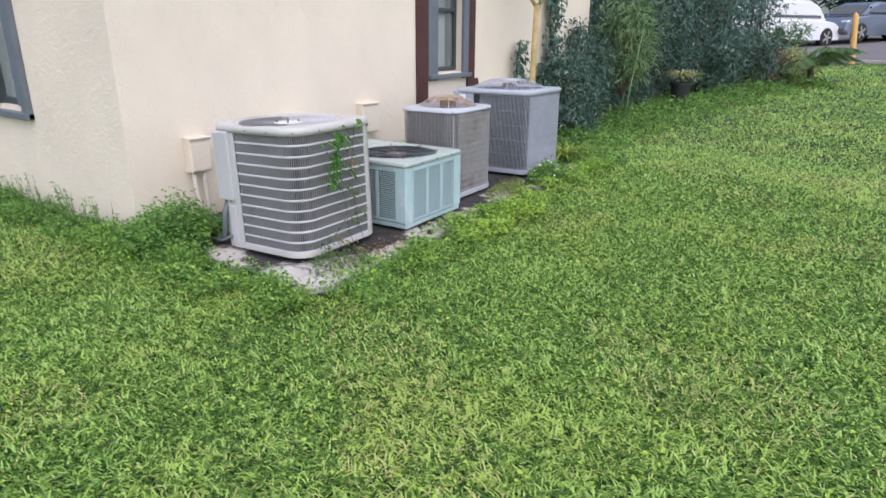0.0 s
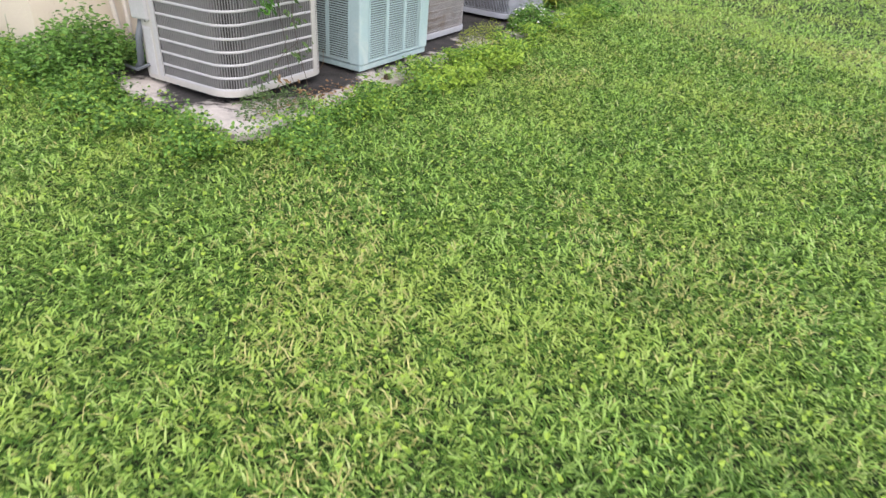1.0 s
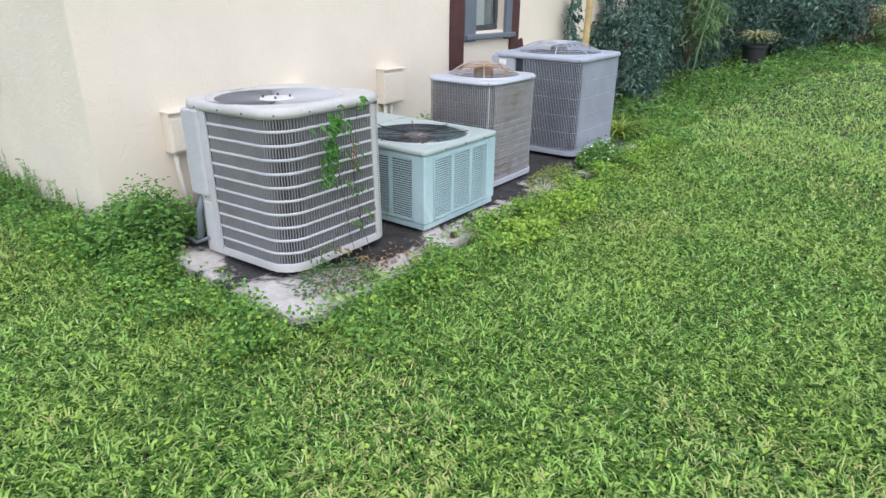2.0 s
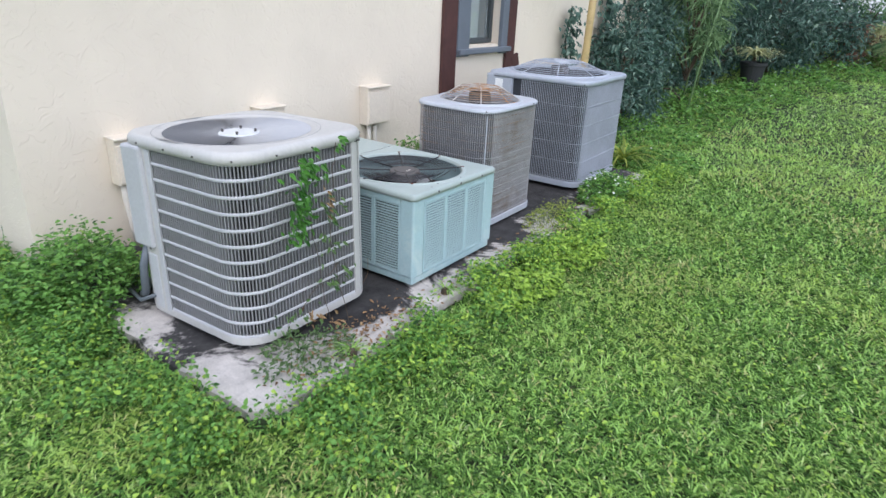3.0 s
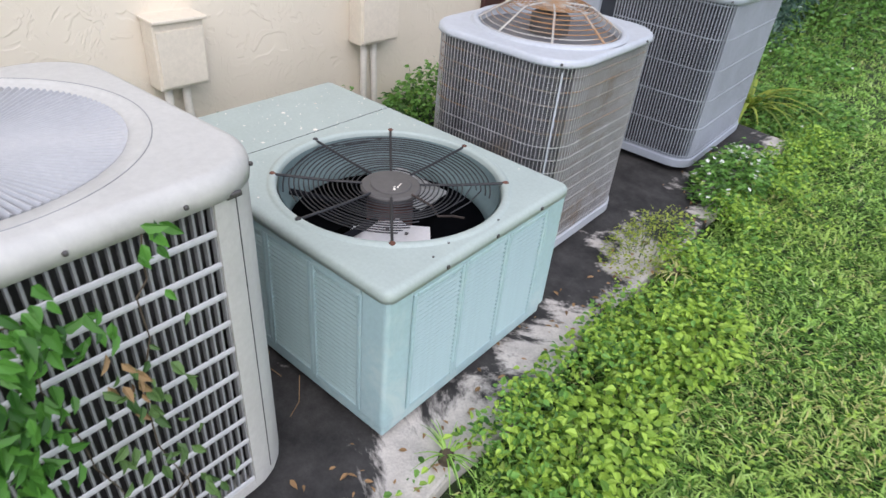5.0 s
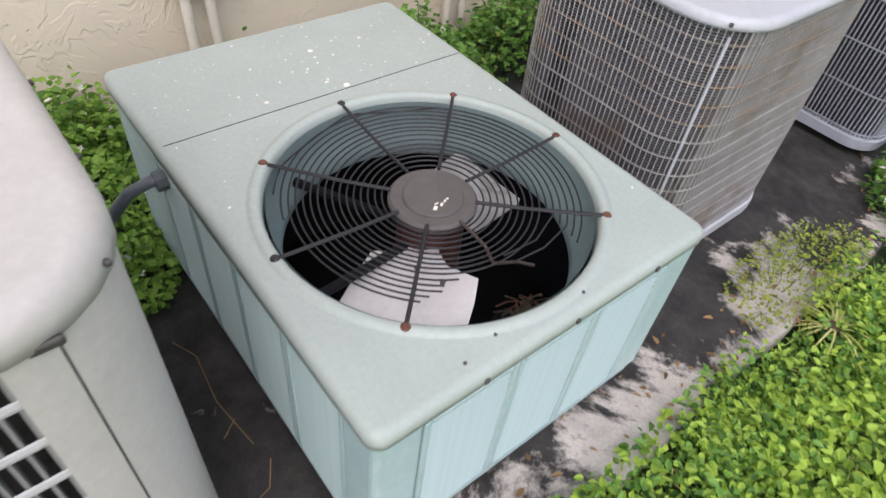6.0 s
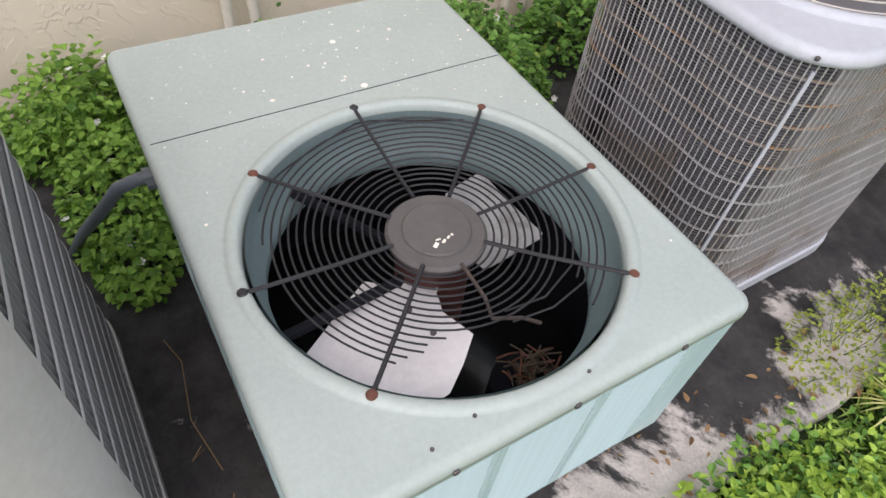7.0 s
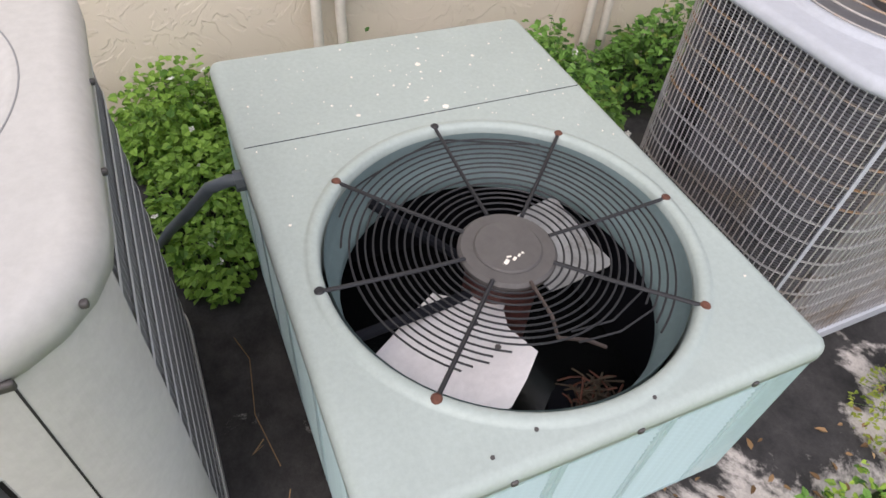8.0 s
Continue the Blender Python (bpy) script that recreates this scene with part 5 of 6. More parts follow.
def vine():
    """A climbing weed on the louvred unit's open side."""
    e = thing("climbing_vine", "leafy green vine climbing the louvred side of the condenser", "vine", (1.725, 0.57, 0.05), 3.5)
    rng = np.random.default_rng(91)
    runs = [[(0.04, 0.08, 0.0), (0.0, 0.05, 0.25), (0.01, 0.0, 0.5), (0.0, -0.03, 0.72), (0.015, -0.05, 0.86), (0.01, -0.13, 0.9)],
            [(0.05, 0.18, 0.0), (0.0, 0.16, 0.3), (0.012, 0.1, 0.55), (0.0, 0.15, 0.8), (0.0, 0.17, 0.92)],
            [(0.06, -0.22, 0.0), (0.01, -0.18, 0.12), (0.012, 0.0, 0.24), (0.01, 0.16, 0.33)]]
    for r in runs:
        wavy = []
        for p0, p1 in zip(r, r[1:]):
            for t in (0, 0.33, 0.66):
                q = np.array(p0) * (1 - t) + np.array(p1) * t
                wavy.append(q + rng.normal(0, 0.008, 3) * [0.3, 1, 0.5])
        part("stem", tube(bmesh.new(), wavy + [r[-1]], 0.0016, 5), M_BARK, e)
    kinds = {"vine": single_leaf("leaf", 0.5, M_VINE), "weed": single_leaf("leaf", 0.5, M_VINE2), "dry": single_leaf("leaf", 0.4, M_VINEDRY)}
    groups = [((0.02, -0.04, 0.82), (0.02, 0.10, 0.06), 44, 0.05, "vine"), ((0.025, -0.08, 0.69), (0.02, 0.06, 0.08), 46, 0.053, "vine"), ((0.025, -0.11, 0.58), (0.02, 0.05, 0.05), 26, 0.05, "vine"),
              ((0.015, 0.17, 0.9), (0.015, 0.03, 0.05), 8, 0.045, "vine"), ((0.02, 0.1, 0.62), (0.02, 0.07, 0.1), 22, 0.042, "weed"), ((0.02, 0.1, 0.46), (0.02, 0.06, 0.06), 20, 0.045, "weed"),
              ((0.02, 0.13, 0.27), (0.02, 0.1, 0.06), 18, 0.042, "weed"), ((0.03, -0.15, 0.14), (0.03, 0.12, 0.07), 40, 0.036, "weed"), ((0.02, 0.08, 0.66), (0.012, 0.02, 0.09), 10, 0.045, "dry"), ((0.02, 0.0, 0.12), (0.02, 0.15, 0.06), 16, 0.04, "dry")]
    for c, s, m, L, kind in groups:
        for k in range(int(m * 1.35) if kind == "vine" else m):
            p = np.array(c) + rng.normal(0, 0.6, 3) * s
            p[0] = max(p[0], 0.008)
            leaf = part("leaf", kinds[kind], None, e)
            leaf.matrix_basis = Matrix.Translation(p) @ Matrix.Rotation(rng.normal(0, 0.9), 4, "X") @ pose(0, 0, 0, rng.normal(0, 25), rng.uniform(10, 75), 0) @ Matrix.Scale(L * rng.uniform(0.5, 1.0), 4)


vine()


def litter():
    rng = np.random.default_rng(95)
    m = 420
    y = rng.uniform(0.1, 4.6, m)
    y[:230] = rng.normal(0.75, 0.22, 230)
    x = np.array([pad_edge(v) for v in y]) - np.abs(rng.normal(0.05, 0.12, m))
    x[:230] = rng.normal(1.88, 0.08, 230)
    p = np.stack([x, y, np.full(m, 0.056) + rng.uniform(0, 0.012, m)], -1)
    d = np.stack([rng.normal(0, 1, m), rng.normal(0, 1, m), rng.normal(0, 0.12, m)], -1)
    n = np.stack([rng.normal(0, 0.3, m), rng.normal(0, 0.3, m), np.ones(m)], -1)
    size = rng.uniform(0.012, 0.035, m)
    tagged(part("leaf_litter", leaves("leaf_litter", p, d, n, size, size * 0.45), M_DRY), "dry brown leaf litter on the concrete pad", "leaf litter", kind="stuff")


litter()
for k, pts in enumerate(([(1.0, 1.1, 0.055), (1.12, 1.13, 0.12), (1.3, 1.12, 0.17), (1.42, 1.15, 0.14)], [(1.32, 1.12, 0.06), (1.38, 1.1, 0.15), (1.4, 1.13, 0.24)], [(1.5, 1.12, 0.055), (1.52, 1.14, 0.12), (1.5, 1.16, 0.2)])):
    tagged(part("dry_stalk", tube(bmesh.new(), pts, 0.0011, 5), M_DRY), "thin dry stalk between two condensers", "stalk")


# ---- lawn ----
def lawn():
    rng = np.random.default_rng(7)
    a, b = np.array([4.8, -2.5]), np.array([2.1, 1.0])

    def far(x, y):
        t = np.clip(((x - a[0]) * (b - a)[0] + (y - a[1]) * (b - a)[1]) / ((b - a) ** 2).sum(), 0, 1)
        return np.hypot(x - a[0] - t * (b - a)[0], y - a[1] - t * (b - a)[1])

    def dense(d):
        return np.interp(d, [0, 1.8, 3, 5, 8, 12, 20, 30], [8600, 7600, 4300, 2200, 1000, 620, 330, 260])

    got = []
    for lo, hi in ((0, 1.8), (1.8, 3), (3, 5), (5, 8), (8, 12), (12, 30)):
        x0, x1, y0, y1 = max(-6, 2 - hi), min(16, 5 + hi), max(-11, -2.6 - hi), min(20.6, 1 + hi)
        m = int((x1 - x0) * (y1 - y0) * dense(lo))
        x, y = rng.uniform(x0, x1, m), rng.uniform(y0, y1, m)
        d = far(x, y)
        edge = np.interp(y, [p[1] for p in PAD[2:10]], [p[0] for p in PAD[2:10]])
        keep = (d >= lo) & (d < hi) & ~((x < edge + 0.03) & (y > -0.04) & (y < 4.76)) & ~((x < 0.02) & (y > 0)) & (y < 20.7)
        fringe = np.clip(np.minimum(np.minimum(x + 6, 16 - x), y + 11) / 3, 0, 1)
        keep &= rng.uniform(0, 1, m) < dense(d) / dense(lo) * fringe
        got.append((x[keep], y[keep], d[keep]))
    x, y, d = (np.concatenate(q) for q in zip(*got))
    m = len(x)
    tuft = 0.5 + 0.5 * np.sin(x * 7.3 + np.sin(y * 5.1) * 2) * np.sin(y * 6.7 + np.sin(x * 4.3) * 2)
    # blades grow in small tufts: each belongs to a cell with a centre, a height and a drift of its own
    cx, cy = np.floor(x / 0.055), np.floor(y / 0.055)
    h1 = np.modf(np.abs(np.sin(cx * 12.9898 + cy * 78.233) * 43758.5453))[0]
    h2 = np.modf(np.abs(np.sin(cx * 39.346 + cy * 11.135) * 24634.6345))[0]
    pull = np.where(d < 5, 0.28, 0.0)
    x = x + pull * ((cx + 0.2 + 0.6 * h1) * 0.055 - x)
    y = y + pull * ((cy + 0.2 + 0.6 * h2) * 0.055 - y)
    p = np.stack([x, y, rise(x, y) + bumps(x, y) - 0.014], -1)
    length = rng.uniform(0.028, 0.068, m) * (0.7 + 0.35 * tuft + 0.35 * h2) * (1 + 0.03 * d)
    width = rng.uniform(0.0045, 0.0098, m) * (1 + 0.13 * np.maximum(d - 1.5, 0))
    lean = 2 * np.pi * h1 + rng.normal(0, 1.1, m)
    worn = np.sin(x * 1.7 + 1.3 * np.sin(y * 1.1)) * np.sin(y * 2.3 + np.sin(x * 1.9)) > 0.55
    dead = rng.uniform(0, 1, m) < np.where(worn, 0.17, 0.025) * (d < 7)
    tagged(part("lawn_grass", blades("lawn_grass", p[~dead], lean[~dead], length[~dead], width[~dead], rng), M_GRASS), "thick green coarse-bladed lawn grass", "grass", kind="stuff")
    tagged(part("dead_grass", blades("dead_grass", p[dead] + [0, 0, 0.01], lean[dead], length[dead], width[dead] * 0.7, rng), M_STRAW), "dry straw-coloured blades among the lawn grass", "grass", kind="stuff")
    # low runners in the darkened green, painting depth beneath the blades
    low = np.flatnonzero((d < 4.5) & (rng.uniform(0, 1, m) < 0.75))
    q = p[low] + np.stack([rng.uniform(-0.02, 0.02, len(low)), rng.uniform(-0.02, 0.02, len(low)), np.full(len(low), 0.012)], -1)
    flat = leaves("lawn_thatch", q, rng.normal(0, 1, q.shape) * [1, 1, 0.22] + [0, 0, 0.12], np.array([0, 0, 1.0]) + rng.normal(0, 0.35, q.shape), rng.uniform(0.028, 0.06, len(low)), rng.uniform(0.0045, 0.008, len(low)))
    tagged(part("lawn_thatch", flat, M_THATCH), "low matted grass runners under the lawn, shade painted into their green", "grass", kind="stuff")
    k = rng.choice(m, 36000, replace=False)
    k = k[d[k] < 5]
    q = p[k] + np.stack([0 * k, 0 * k, rng.uniform(0.02, 0.05, len(k))], -1)
    size = rng.uniform(0.010, 0.026, len(k))
    tagged(part("lawn_weeds", leaves("lawn_weeds", q, rng.normal(0, 1, q.shape) * [1, 1, 0.2], np.array([0, 0, 1.0]) + rng.normal(0, 0.3, q.shape), size, size * 0.75), M_CLOVER), "small round-leaved weeds in the lawn", "weed", kind="stuff")


lawn()


# ---- shrubs and trees ----
def shrub(name, label, where, rx, ry, h, count, leaf, ratio, material, seed, low=0.05, category="shrub", droop=0.3, bole=1.0):
    """Trunk with limbs and a ragged crown of many leaves set in clumps, with gaps."""
    rng = np.random.default_rng(seed)
    e = thing(name, label, category, where)
    k = max(16, int(count / 85))
    a, u = rng.uniform(0, 2 * np.pi, k), rng.uniform(0.15, 1, k) ** 0.5
    z = rng.uniform(low, 1, k)
    girth = np.sqrt(np.clip(1.05 - (np.abs(z - 0.45) / 0.6) ** 2, 0.08, 1))
    c = np.stack([rx * u * girth * np.cos(a), ry * u * girth * np.sin(a), h * z], -1)
    part("trunk", tube(bmesh.new(), [(0, 0, -0.1), (0.03, 0.02, h * 0.25), (-0.04, 0.03, h * 0.55), (0.02, -0.02, h * 0.9)], [0.05 * bole, 0.04 * bole, 0.028 * bole, 0.01 * bole], 8), M_BARK if bole > 0.5 else M_STEM, e, smooth=True)
    for i in range(min(9, k)):
        root = Vector((0, 0, max(0.1, c[i][2] * 0.5)))
        part("limb", tube(bmesh.new(), [root, root.lerp(Vector(c[i]), 0.5) + Vector((0, 0, 0.08)), c[i]], [0.022, 0.014, 0.006], 6), M_BARK, e)
    each = max(1, count // k)
    spread = 0.115 * (rx + ry + h * 0.5) / 2
    p = (c[:, None] + rng.normal(0, 1, (k, each, 3)) * np.array([spread, spread, spread * 0.8])).reshape(-1, 3)
    p[:, 2] = np.maximum(p[:, 2], 0.03)
    m = len(p)
    out = (p.reshape(k, each, 3) - c[:, None]).reshape(-1, 3)
    d = unit(out) + rng.normal(0, 0.6, (m, 3)) + np.array([0, 0, -droop])
    n = np.array([0, 0, 1.0]) + rng.normal(0, 0.5, (m, 3)) + 0.4 * unit(out)
    size = rng.uniform(0.6, 1.2, m) * leaf
    tagged(part("crown", leaves("crown", p, d, n, size, size * ratio), material, e), kind="stuff")
    return e


def g(x, y):
    return float(rise(x, y))


SHRUBS = [
    ("dark dense shrub against the stucco wall", 0.45, 6.9, 0.45, 0.5, 1.2, 4200, 0.085, 0.35, M_BUSH),
    ("dark dense shrub against the stucco wall", 0.15, 7.9, 0.5, 0.6, 1.6, 5200, 0.09, 0.32, M_BUSH),
    ("dark leafy shrub in the hedge row", -0.3, 9.2, 0.7, 0.7, 2.3, 6000, 0.1, 0.3, M_BUSH),
    ("dark leafy shrub in the hedge row", -0.1, 10.4, 0.8, 0.8, 2.9, 7000, 0.11, 0.3, M_BUSH),
    ("dark leafy shrub in the hedge row", 0.2, 11.8, 0.8, 0.9, 2.9, 7000, 0.11, 0.3, M_BUSH),
    ("dark leafy shrub in the hedge row", 0.85, 13.0, 0.85, 0.9, 2.7, 6500, 0.12, 0.3, M_BUSH),
    ("dark leafy shrub in the hedge row", 1.5, 14.6, 0.85, 0.9, 2.1, 4200, 0.12, 0.3, M_BUSH),
    ("mid-green shrub at the hedge's end", 2.0, 16.2, 0.8, 0.8, 1.2, 1900, 0.12, 0.3, M_BUSH2),
]
for i, (label, x, y, rx, ry, h, count, leaf, ratio, material) in enumerate(SHRUBS):
    shrub("shrub", label, (x, y, g(x, y)), rx, ry, h, count, leaf, ratio, material, 200 + i)
shrub("cane_shrub", "light green cane plant with narrow drooping leaves", (0.75, 8.5, g(0, 8.5)), 0.42, 0.42, 2.1, 1250, 0.17, 0.15, M_CANE, 231, 0.12, droop=0.5, bole=0.3)
shrub("cane_shrub", "light green cane plant with narrow drooping leaves", (0.55, 9.7, g(0, 9.7)), 0.4, 0.4, 2.2, 1100, 0.2, 0.12, M_CANE, 232, 0.2, droop=0.5, bole=0.3)
stake = thing("leaning_stake", "pale thin stake leaning in the shrubs", "stake", (0.95, 8.15, g(0, 8.15)))
part("pole", tube(bmesh.new(), [(0, 0, -0.05), (0.06, 0.04, 0.7), (0.17, 0.1, 1.6)], [0.014, 0.013, 0.011], 8), M_CANE, stake, "pale green pole", smooth=True)
for i, (x, y) in enumerate(((0.9, 7.9), (1.1, 9.0), (1.35, 10.3), (1.7, 11.8), (2.1, 13.4), (2.5, 15.0))):
    weed_clump("ground_cover", "dark creeping ground cover with white flowers under the hedge", (x, y, g(x, y)), 0.8, 0.8, 0.3, 900, 0.075, M_WEED, 320 + i, 6, 0.1, 0.5)
shrub("low_shrub", "mixed low shrub with yellow-green leaves", (2.35, 15.1, g(0, 15.1)), 0.55, 0.55, 0.75, 1500, 0.11, 0.25, M_SPIDER, 233, 0.0)
shrub("low_shrub", "low shrub with reddish-brown leaves", (2.0, 14.6, g(0, 14.6)), 0.4, 0.4, 0.85, 700, 0.11, 0.28, M_REDLEAF, 234, 0.1)
for i, (x, y, h) in enumerate(((-2.2, 10.5, 5.2), (-1.6, 14.0, 5.6), (-1.0, 17.5, 5.4), (-4.0, 19.0, 6.5))):
    shrub("tree", "tall dark broadleaf tree behind the hedge", (x, y, g(x, y)), 1.9, 1.9, h, 9000, 0.16, 0.4, M_BUSH, 240 + i, 0.15, "tree")
strap_plant("spider_plant", "pale striped strap-leaved plant in a dark pot", (1.08, 10.9, g(1, 10.9) + 0.5), 170, 0.52, 0.026, M_SPIDER, 250, 0.85)
pot = thing("plant_pot", "dark plastic plant pot under the pale striped plant", "pot", (1.08, 10.9, g(1, 10.9) - 0.02))
part("bowl", loft(bmesh.new(), [[(q * math.cos(2 * math.pi * k / 24), q * math.sin(2 * math.pi * k / 24), z) for k in range(24)] for q, z in ((0.15, 0.0), (0.2, 0.42), (0.22, 0.43), (0.22, 0.48), (0.19, 0.48), (0.18, 0.44))], True, True), M_TYRELIKE, pot, smooth=False)


def feather_palm(where, fronds, length, seed):
    """Short trunk with arching fronds, each a rib set with two rows of leaflets."""
    rng = np.random.default_rng(seed)
    e = thing("feather_palm", "small feathery palm at the hedge's end", "palm", where)
    part("trunk", tube(bmesh.new(), [(0, 0, -0.05), (0.01, 0, 0.25), (0.0, 0.01, 0.5)], [0.08, 0.07, 0.06], 10), M_BARK, e, smooth=True)
    for k in range(fronds):
        a, up = 2 * math.pi * k / fronds + rng.uniform(-0.2, 0.2), rng.uniform(0.5, 1.25)
        c, sn = math.cos(a), math.sin(a)
        rib = []
        for j in range(9):
            t = j / 8
            d = length * t * math.cos(up * (1 - 0.5 * t))
            rib.append((d * c, d * sn, 0.48 + length * (math.sin(up) * t - 0.7 * t * t)))
        f = part("frond", tube(bmesh.new(), rib, [0.012 - 0.001 * j for j in range(9)], 5), M_CANE, e)
        t = np.repeat(np.linspace(0.2, 1.0, 22), 2)
        pts = np.stack([np.interp(t * 8, np.arange(9), [q[i] for q in rib]) for i in range(3)], -1)
        side = np.tile([1.0, -1.0], 22)
        d = np.stack([-sn * side + 0.7 * c, c * side + 0.7 * sn, np.full(44, -0.35)], -1)
        size = 0.34 * np.sin(np.clip(t, 0.12, 0.95) * math.pi) + 0.08
        part("leaflets", leaves("leaflets", pts, d, np.tile([0, 0, 1.0], (44, 1)), size, size * 0.1), M_CANE, f)


feather_palm((2.83, 15.3, g(2, 15.3)), 11, 1.25, 251)
for i, (x, y) in enumerate(((-4, 44), (3, 47), (10, 45), (18, 48), (26, 44))):
    shrub("tree", "distant dark tree beyond the car park", (x, y, g(x, y)), 4.0, 3.0, 7.0, 3500, 0.55, 0.5, M_BUSH, 260 + i, 0.05, "tree")


def wall_creeper(name, label, y, z0, z1, half, count, seed):
    rng = np.random.default_rng(seed)
    e = thing(name, label, "climbing plant", (0.06, y, z0))
    h = z1 - z0
    part("stem", tube(bmesh.new(), [(0.0, 0, -z0), (0.02, 0.04, 0), (0.0, -0.03, h * 0.5), (0.02, 0.02, h)], 0.012, 6), M_BARK, e)
    p = np.stack([np.abs(rng.normal(0.03, 0.06, count)), rng.normal(0, half * 0.5, count), rng.uniform(0, h, count)], -1)
    d = np.stack([rng.uniform(0, 0.8, count), rng.normal(0, 0.7, count), rng.normal(-0.5, 0.4, count)], -1)
    n = np.stack([np.ones(count), rng.normal(0, 0.4, count), rng.uniform(0.2, 0.9, count)], -1)
    size = rng.uniform(0.04, 0.1, count)
    tagged(part("foliage", leaves("foliage", p, d, n, size, size * 0.6), M_BUSH, e), kind="stuff")


wall_creeper("wall_creeper", "dark creeper column on the stucco wall", 7.0, 0.9, 2.9, 0.22, 900, 270)
wall_creeper("wall_creeper", "dark leafy creeper beside the yellow cane", 6.0, 0.7, 1.5, 0.16, 260, 271)


def cane_tree():
    e = thing("cane_palm", "thin yellow-barked palm stem that forks high up", "palm", (0.5, 5.64, 0.0))
    part("trunk", tube(bmesh.new(), [(0.0, -0.02, -0.05), (0.0, 0.0, 0.6), (0.01, 0.0, 1.3), (0.02, 0.01, 1.95)], [0.05, 0.042, 0.04, 0.042], 12), M_YCANE, e, smooth=True)
    for z in (0.35, 0.62, 0.9, 1.18, 1.42, 1.66):
        part("node_ring", ring_wire(bmesh.new(), 0.041, z, 0.005, cx=0.008), M_YCANE, e)
    for x, y in ((-0.2, -0.18), (0.22, 0.2)):
        part("limb", tube(bmesh.new(), [(0.02, 0.01, 1.92), (x * 0.4, y * 0.4, 2.08), (x, y, 2.7)], [0.03, 0.024, 0.015], 8), M_YCANE, e, smooth=True)
    rng = np.random.default_rng(280)
    m = 260
    p = np.array([0, 0, 2.95]) + rng.normal(0, 0.28, (m, 3))
    part("crown", leaves("crown", p, rng.normal(0, 1, (m, 3)), np.array([0, 0, 1.0]) + rng.normal(0, 0.4, (m, 3)), rng.uniform(0.15, 0.3, m), rng.uniform(0.02, 0.04, m)), M_BUSH2, e)


cane_tree()


# ---- car park ----
lot = bmesh.new()
ring = []
xs = [-40, -10, 0, 5, 10, 20, 60]
loft(lot, [[(x, y, 0.058 * (min(y, 40) - 7) + dz) for x in xs] for y, dz in ((21.3, -0.2), (21.3, 0.03), (30, 0.03), (40, 0.03), (42, 0.03), (42, -0.2))], closed=False)
tagged(part("road", lot, M_ASPHALT), "pale worn asphalt of a car park", "car park", kind="structure")
for x in range(-20, 40, 3):
    b = box((x + 1.5, 21.22, g(0, 21.2) - 0.02), (2.99, 0.15, 0.2), 0.02)
    tagged(part("kerb", b, M_KERB), "low concrete kerb at the car park", "kerb", kind="structure")


def bollard():
    e = thing("bollard", "tall yellow painted steel post at the lawn's edge", "post", (3.25, 20.95, g(0, 20.95)))
    ym = surface("yellow_post_paint", (0.70, 0.42, 0.15), 0.5, var=0.15)
    part("pipe", disc(bmesh.new(), 0.085, -0.2, 1.42, n=20, bevel=0.05), ym, e, smooth=False)
    e.matrix_basis = pose(3.25, 20.95, g(0, 20.95), 0, -6, 0)
    part("cap", disc(bmesh.new(), 0.06, 1.4, 1.46, n=20, bevel=0.05), ym, e)


bollard()
M_TYRE = surface("tyre_rubber", (0.02, 0.02, 0.02), 0.8)
M_RIM = surface("alloy_rim", (0.5, 0.5, 0.52), 0.3, 0.8)
M_CARGLASS = surface("dark_car_glass", (0.02, 0.025, 0.03), 0.05, 0.0, bump=0, spec=0.8)
M_TAIL = surface("red_tail_lamp", (0.4, 0.02, 0.02), 0.2, bump=0)
M_HEAD = surface("clear_head_lamp", (0.7, 0.72, 0.75), 0.1, bump=0)


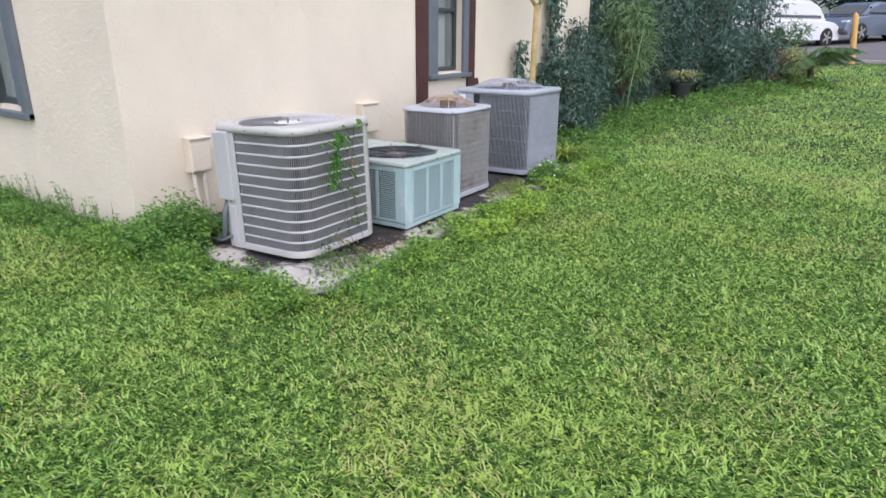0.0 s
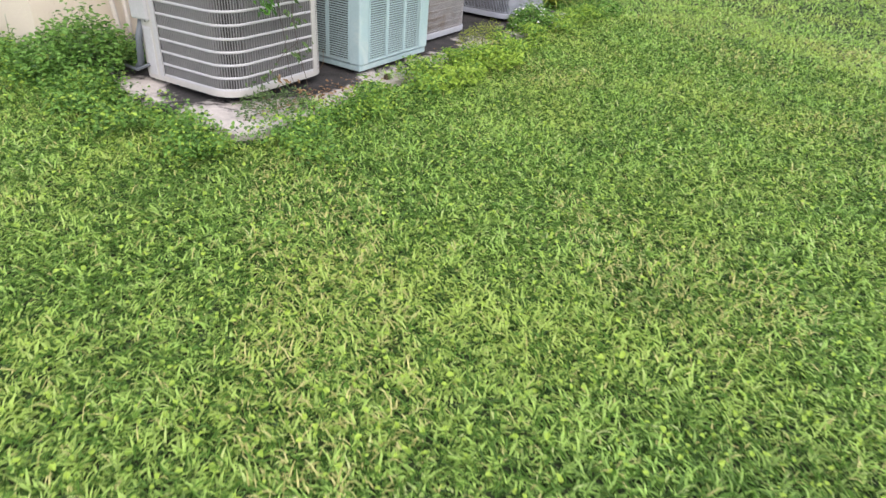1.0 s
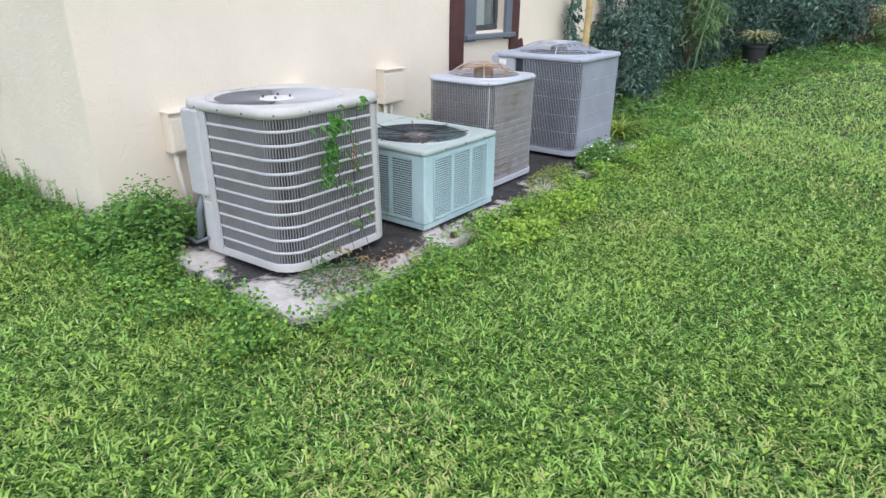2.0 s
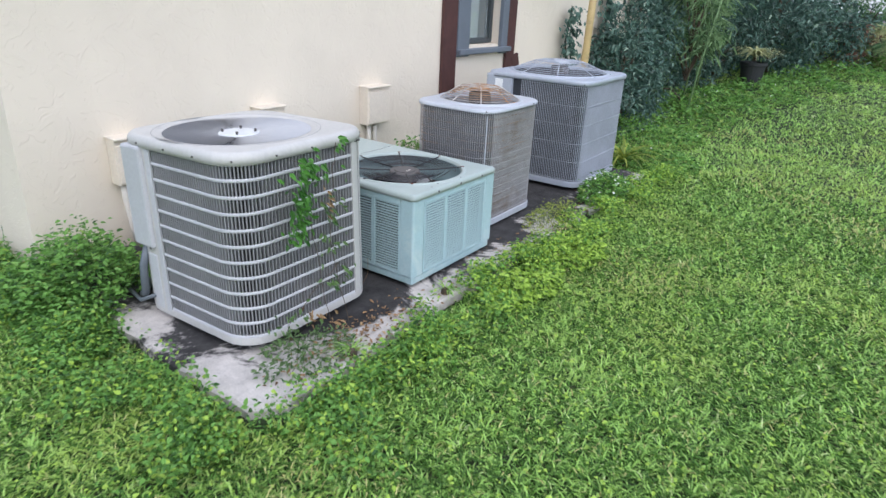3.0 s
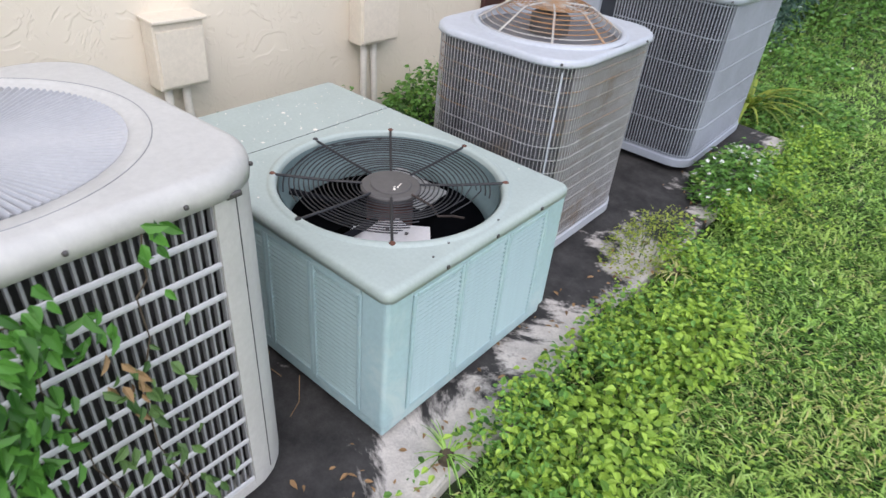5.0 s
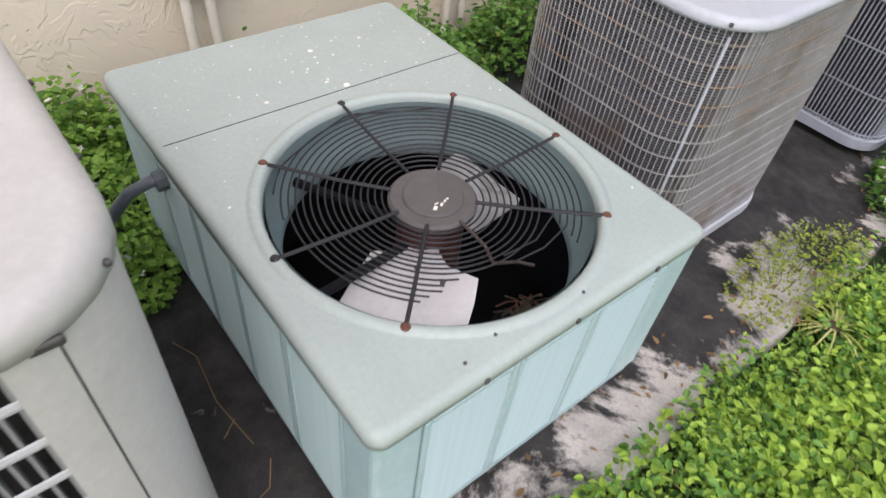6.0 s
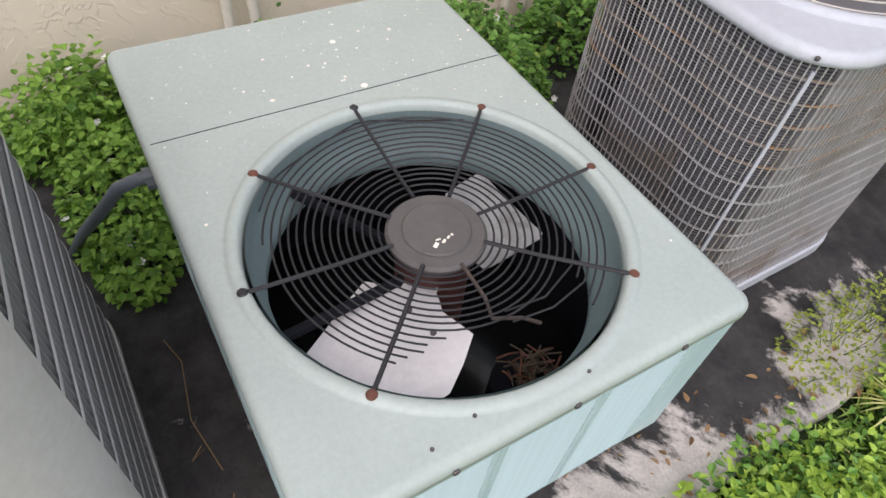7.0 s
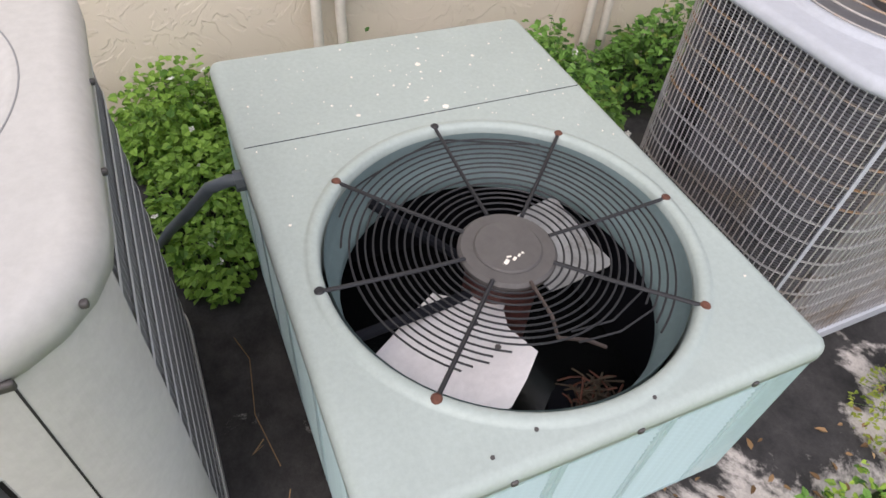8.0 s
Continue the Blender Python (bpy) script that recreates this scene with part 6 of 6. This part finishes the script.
def car(label, paint, x, y, turn, high):
    e = thing("car", label, "car", (x, y, g(x, y) + 0.03), turn, "parked cars")
    L, W = 2.25, 0.9
    side = [(-L, 0.42), (-L * 0.985, 0.75), (-L * 0.9, 0.98), (-0.9, 1.0), (0.9, 1.02), (L * 0.8, 0.9), (L * 0.97, 0.72), (L, 0.42), (L * 0.95, 0.25), (-L * 0.95, 0.25)]
    shape = lambda pts, ws: [[(px, w, pz) for px, pz in pts] for w in ws]
    bm = loft(bmesh.new(), [[(px * k, w, 0.25 + (pz - 0.25) * q) for px, pz in side] for w, k, q in ((-W, 0.97, 0.92), (-W * 0.9, 1.0, 1.0), (W * 0.9, 1.0, 1.0), (W, 0.97, 0.92))], True, True)
    part("body", bm, paint, e)
    top = 1.42 + high
    back = -L * 0.93 if high > 0.15 else -L * 0.75
    roof = [(back, 0.98), (back + 0.22, top - 0.1), (back + 0.5, top), (0.35, top), (0.75, top - 0.12), (1.25, 1.0)]
    part("cabin", loft(bmesh.new(), [[(px, w, pz if pz < 1.1 else pz - d) for px, pz in roof] for w, d in ((-W * 0.92, 0.1), (-W * 0.74, 0.0), (W * 0.74, 0.0), (W * 0.92, 0.1))], True, True), paint, e)
    for sy in (-1, 1):
        for x0, x1 in ((back + 0.32, -0.55), (-0.5, 0.3), (0.35, 0.85)):
            q = [(x0, 1.05), (x1 + 0.1, 1.05), (x1, top - 0.2), (x0 + 0.05, top - 0.2)]
            part("side_window", loft(bmesh.new(), [[(px, sy * W * (0.93 - 0.06 * (pz > 1.2) + dw), pz) for px, pz in q] for dw in (-0.05, 0.005)], True, True), M_CARGLASS, e)
        for wx in (-1.32, 1.35):
            w = part("wheel", loft(bmesh.new(), [[(wx + q * math.cos(a), sy * yy, 0.35 + q * math.sin(a)) for a in (2 * math.pi * k / 24 for k in range(24))] for q, yy in ((0.34, W - 0.2), (0.36, W - 0.17), (0.36, W + 0.0), (0.33, W + 0.03))], True, True), M_TYRE, e)
            rim = bmesh.new()
            for k in range(5):
                a = 2 * math.pi * k / 5
                add_box(rim, (wx + 0.13 * math.cos(a), sy * (W + 0.035), 0.35 + 0.13 * math.sin(a)), (0.22, 0.02, 0.07), pose(0, 0, 0, 0, -math.degrees(a), 0))
            part("rim", rim, M_RIM, w, "silver alloy rim")
        part("tail_lamp", box((-L * 0.965, sy * W * 0.8, 0.88), (0.1, 0.22, 0.16), 0.02), M_TAIL, e, "red lamp")
        part("head_lamp", box((L * 0.93, sy * W * 0.78, 0.74), (0.14, 0.3, 0.12), 0.03), M_HEAD, e, "clear lamp")
    part("windscreen", box((1.02, 0, 1.22), (0.03, W * 1.5, 0.5), 0.005, pose(0, 0, 0, 0, -48, 0)), M_CARGLASS, e)
    part("rear_window", box((back + 0.1, 0, 1.2), (0.03, W * 1.4, 0.38), 0.005, pose(0, 0, 0, 0, 28, 0)), M_CARGLASS, e)
    for sx in (-1, 1):
        part("bumper", box((sx * L * 0.97, 0, 0.42), (0.16, W * 1.85, 0.2), 0.05), M_CAP, e)


P_WHITE = surface("white_car_paint", (0.75, 0.76, 0.78), 0.25, var=0.05, bump=0)
P_GREY = surface("blue_grey_car_paint", (0.16, 0.19, 0.25), 0.25, 0.3, var=0.05, bump=0)
P_SILVER = surface("silver_car_paint", (0.42, 0.44, 0.47), 0.25, 0.5, var=0.05, bump=0)
car("white sport utility car parked on the asphalt", P_WHITE, 0.3, 27.0, 60, 0.28)
car("blue-grey hatchback parked on the asphalt", P_GREY, 2.7, 30.5, 240, 0.1)
car("silver saloon car parked on the asphalt", P_SILVER, 5.0, 32.5, 240, 0.0)
car("blue-grey car parked further off", P_GREY, 7.6, 34.0, 240, 0.1)
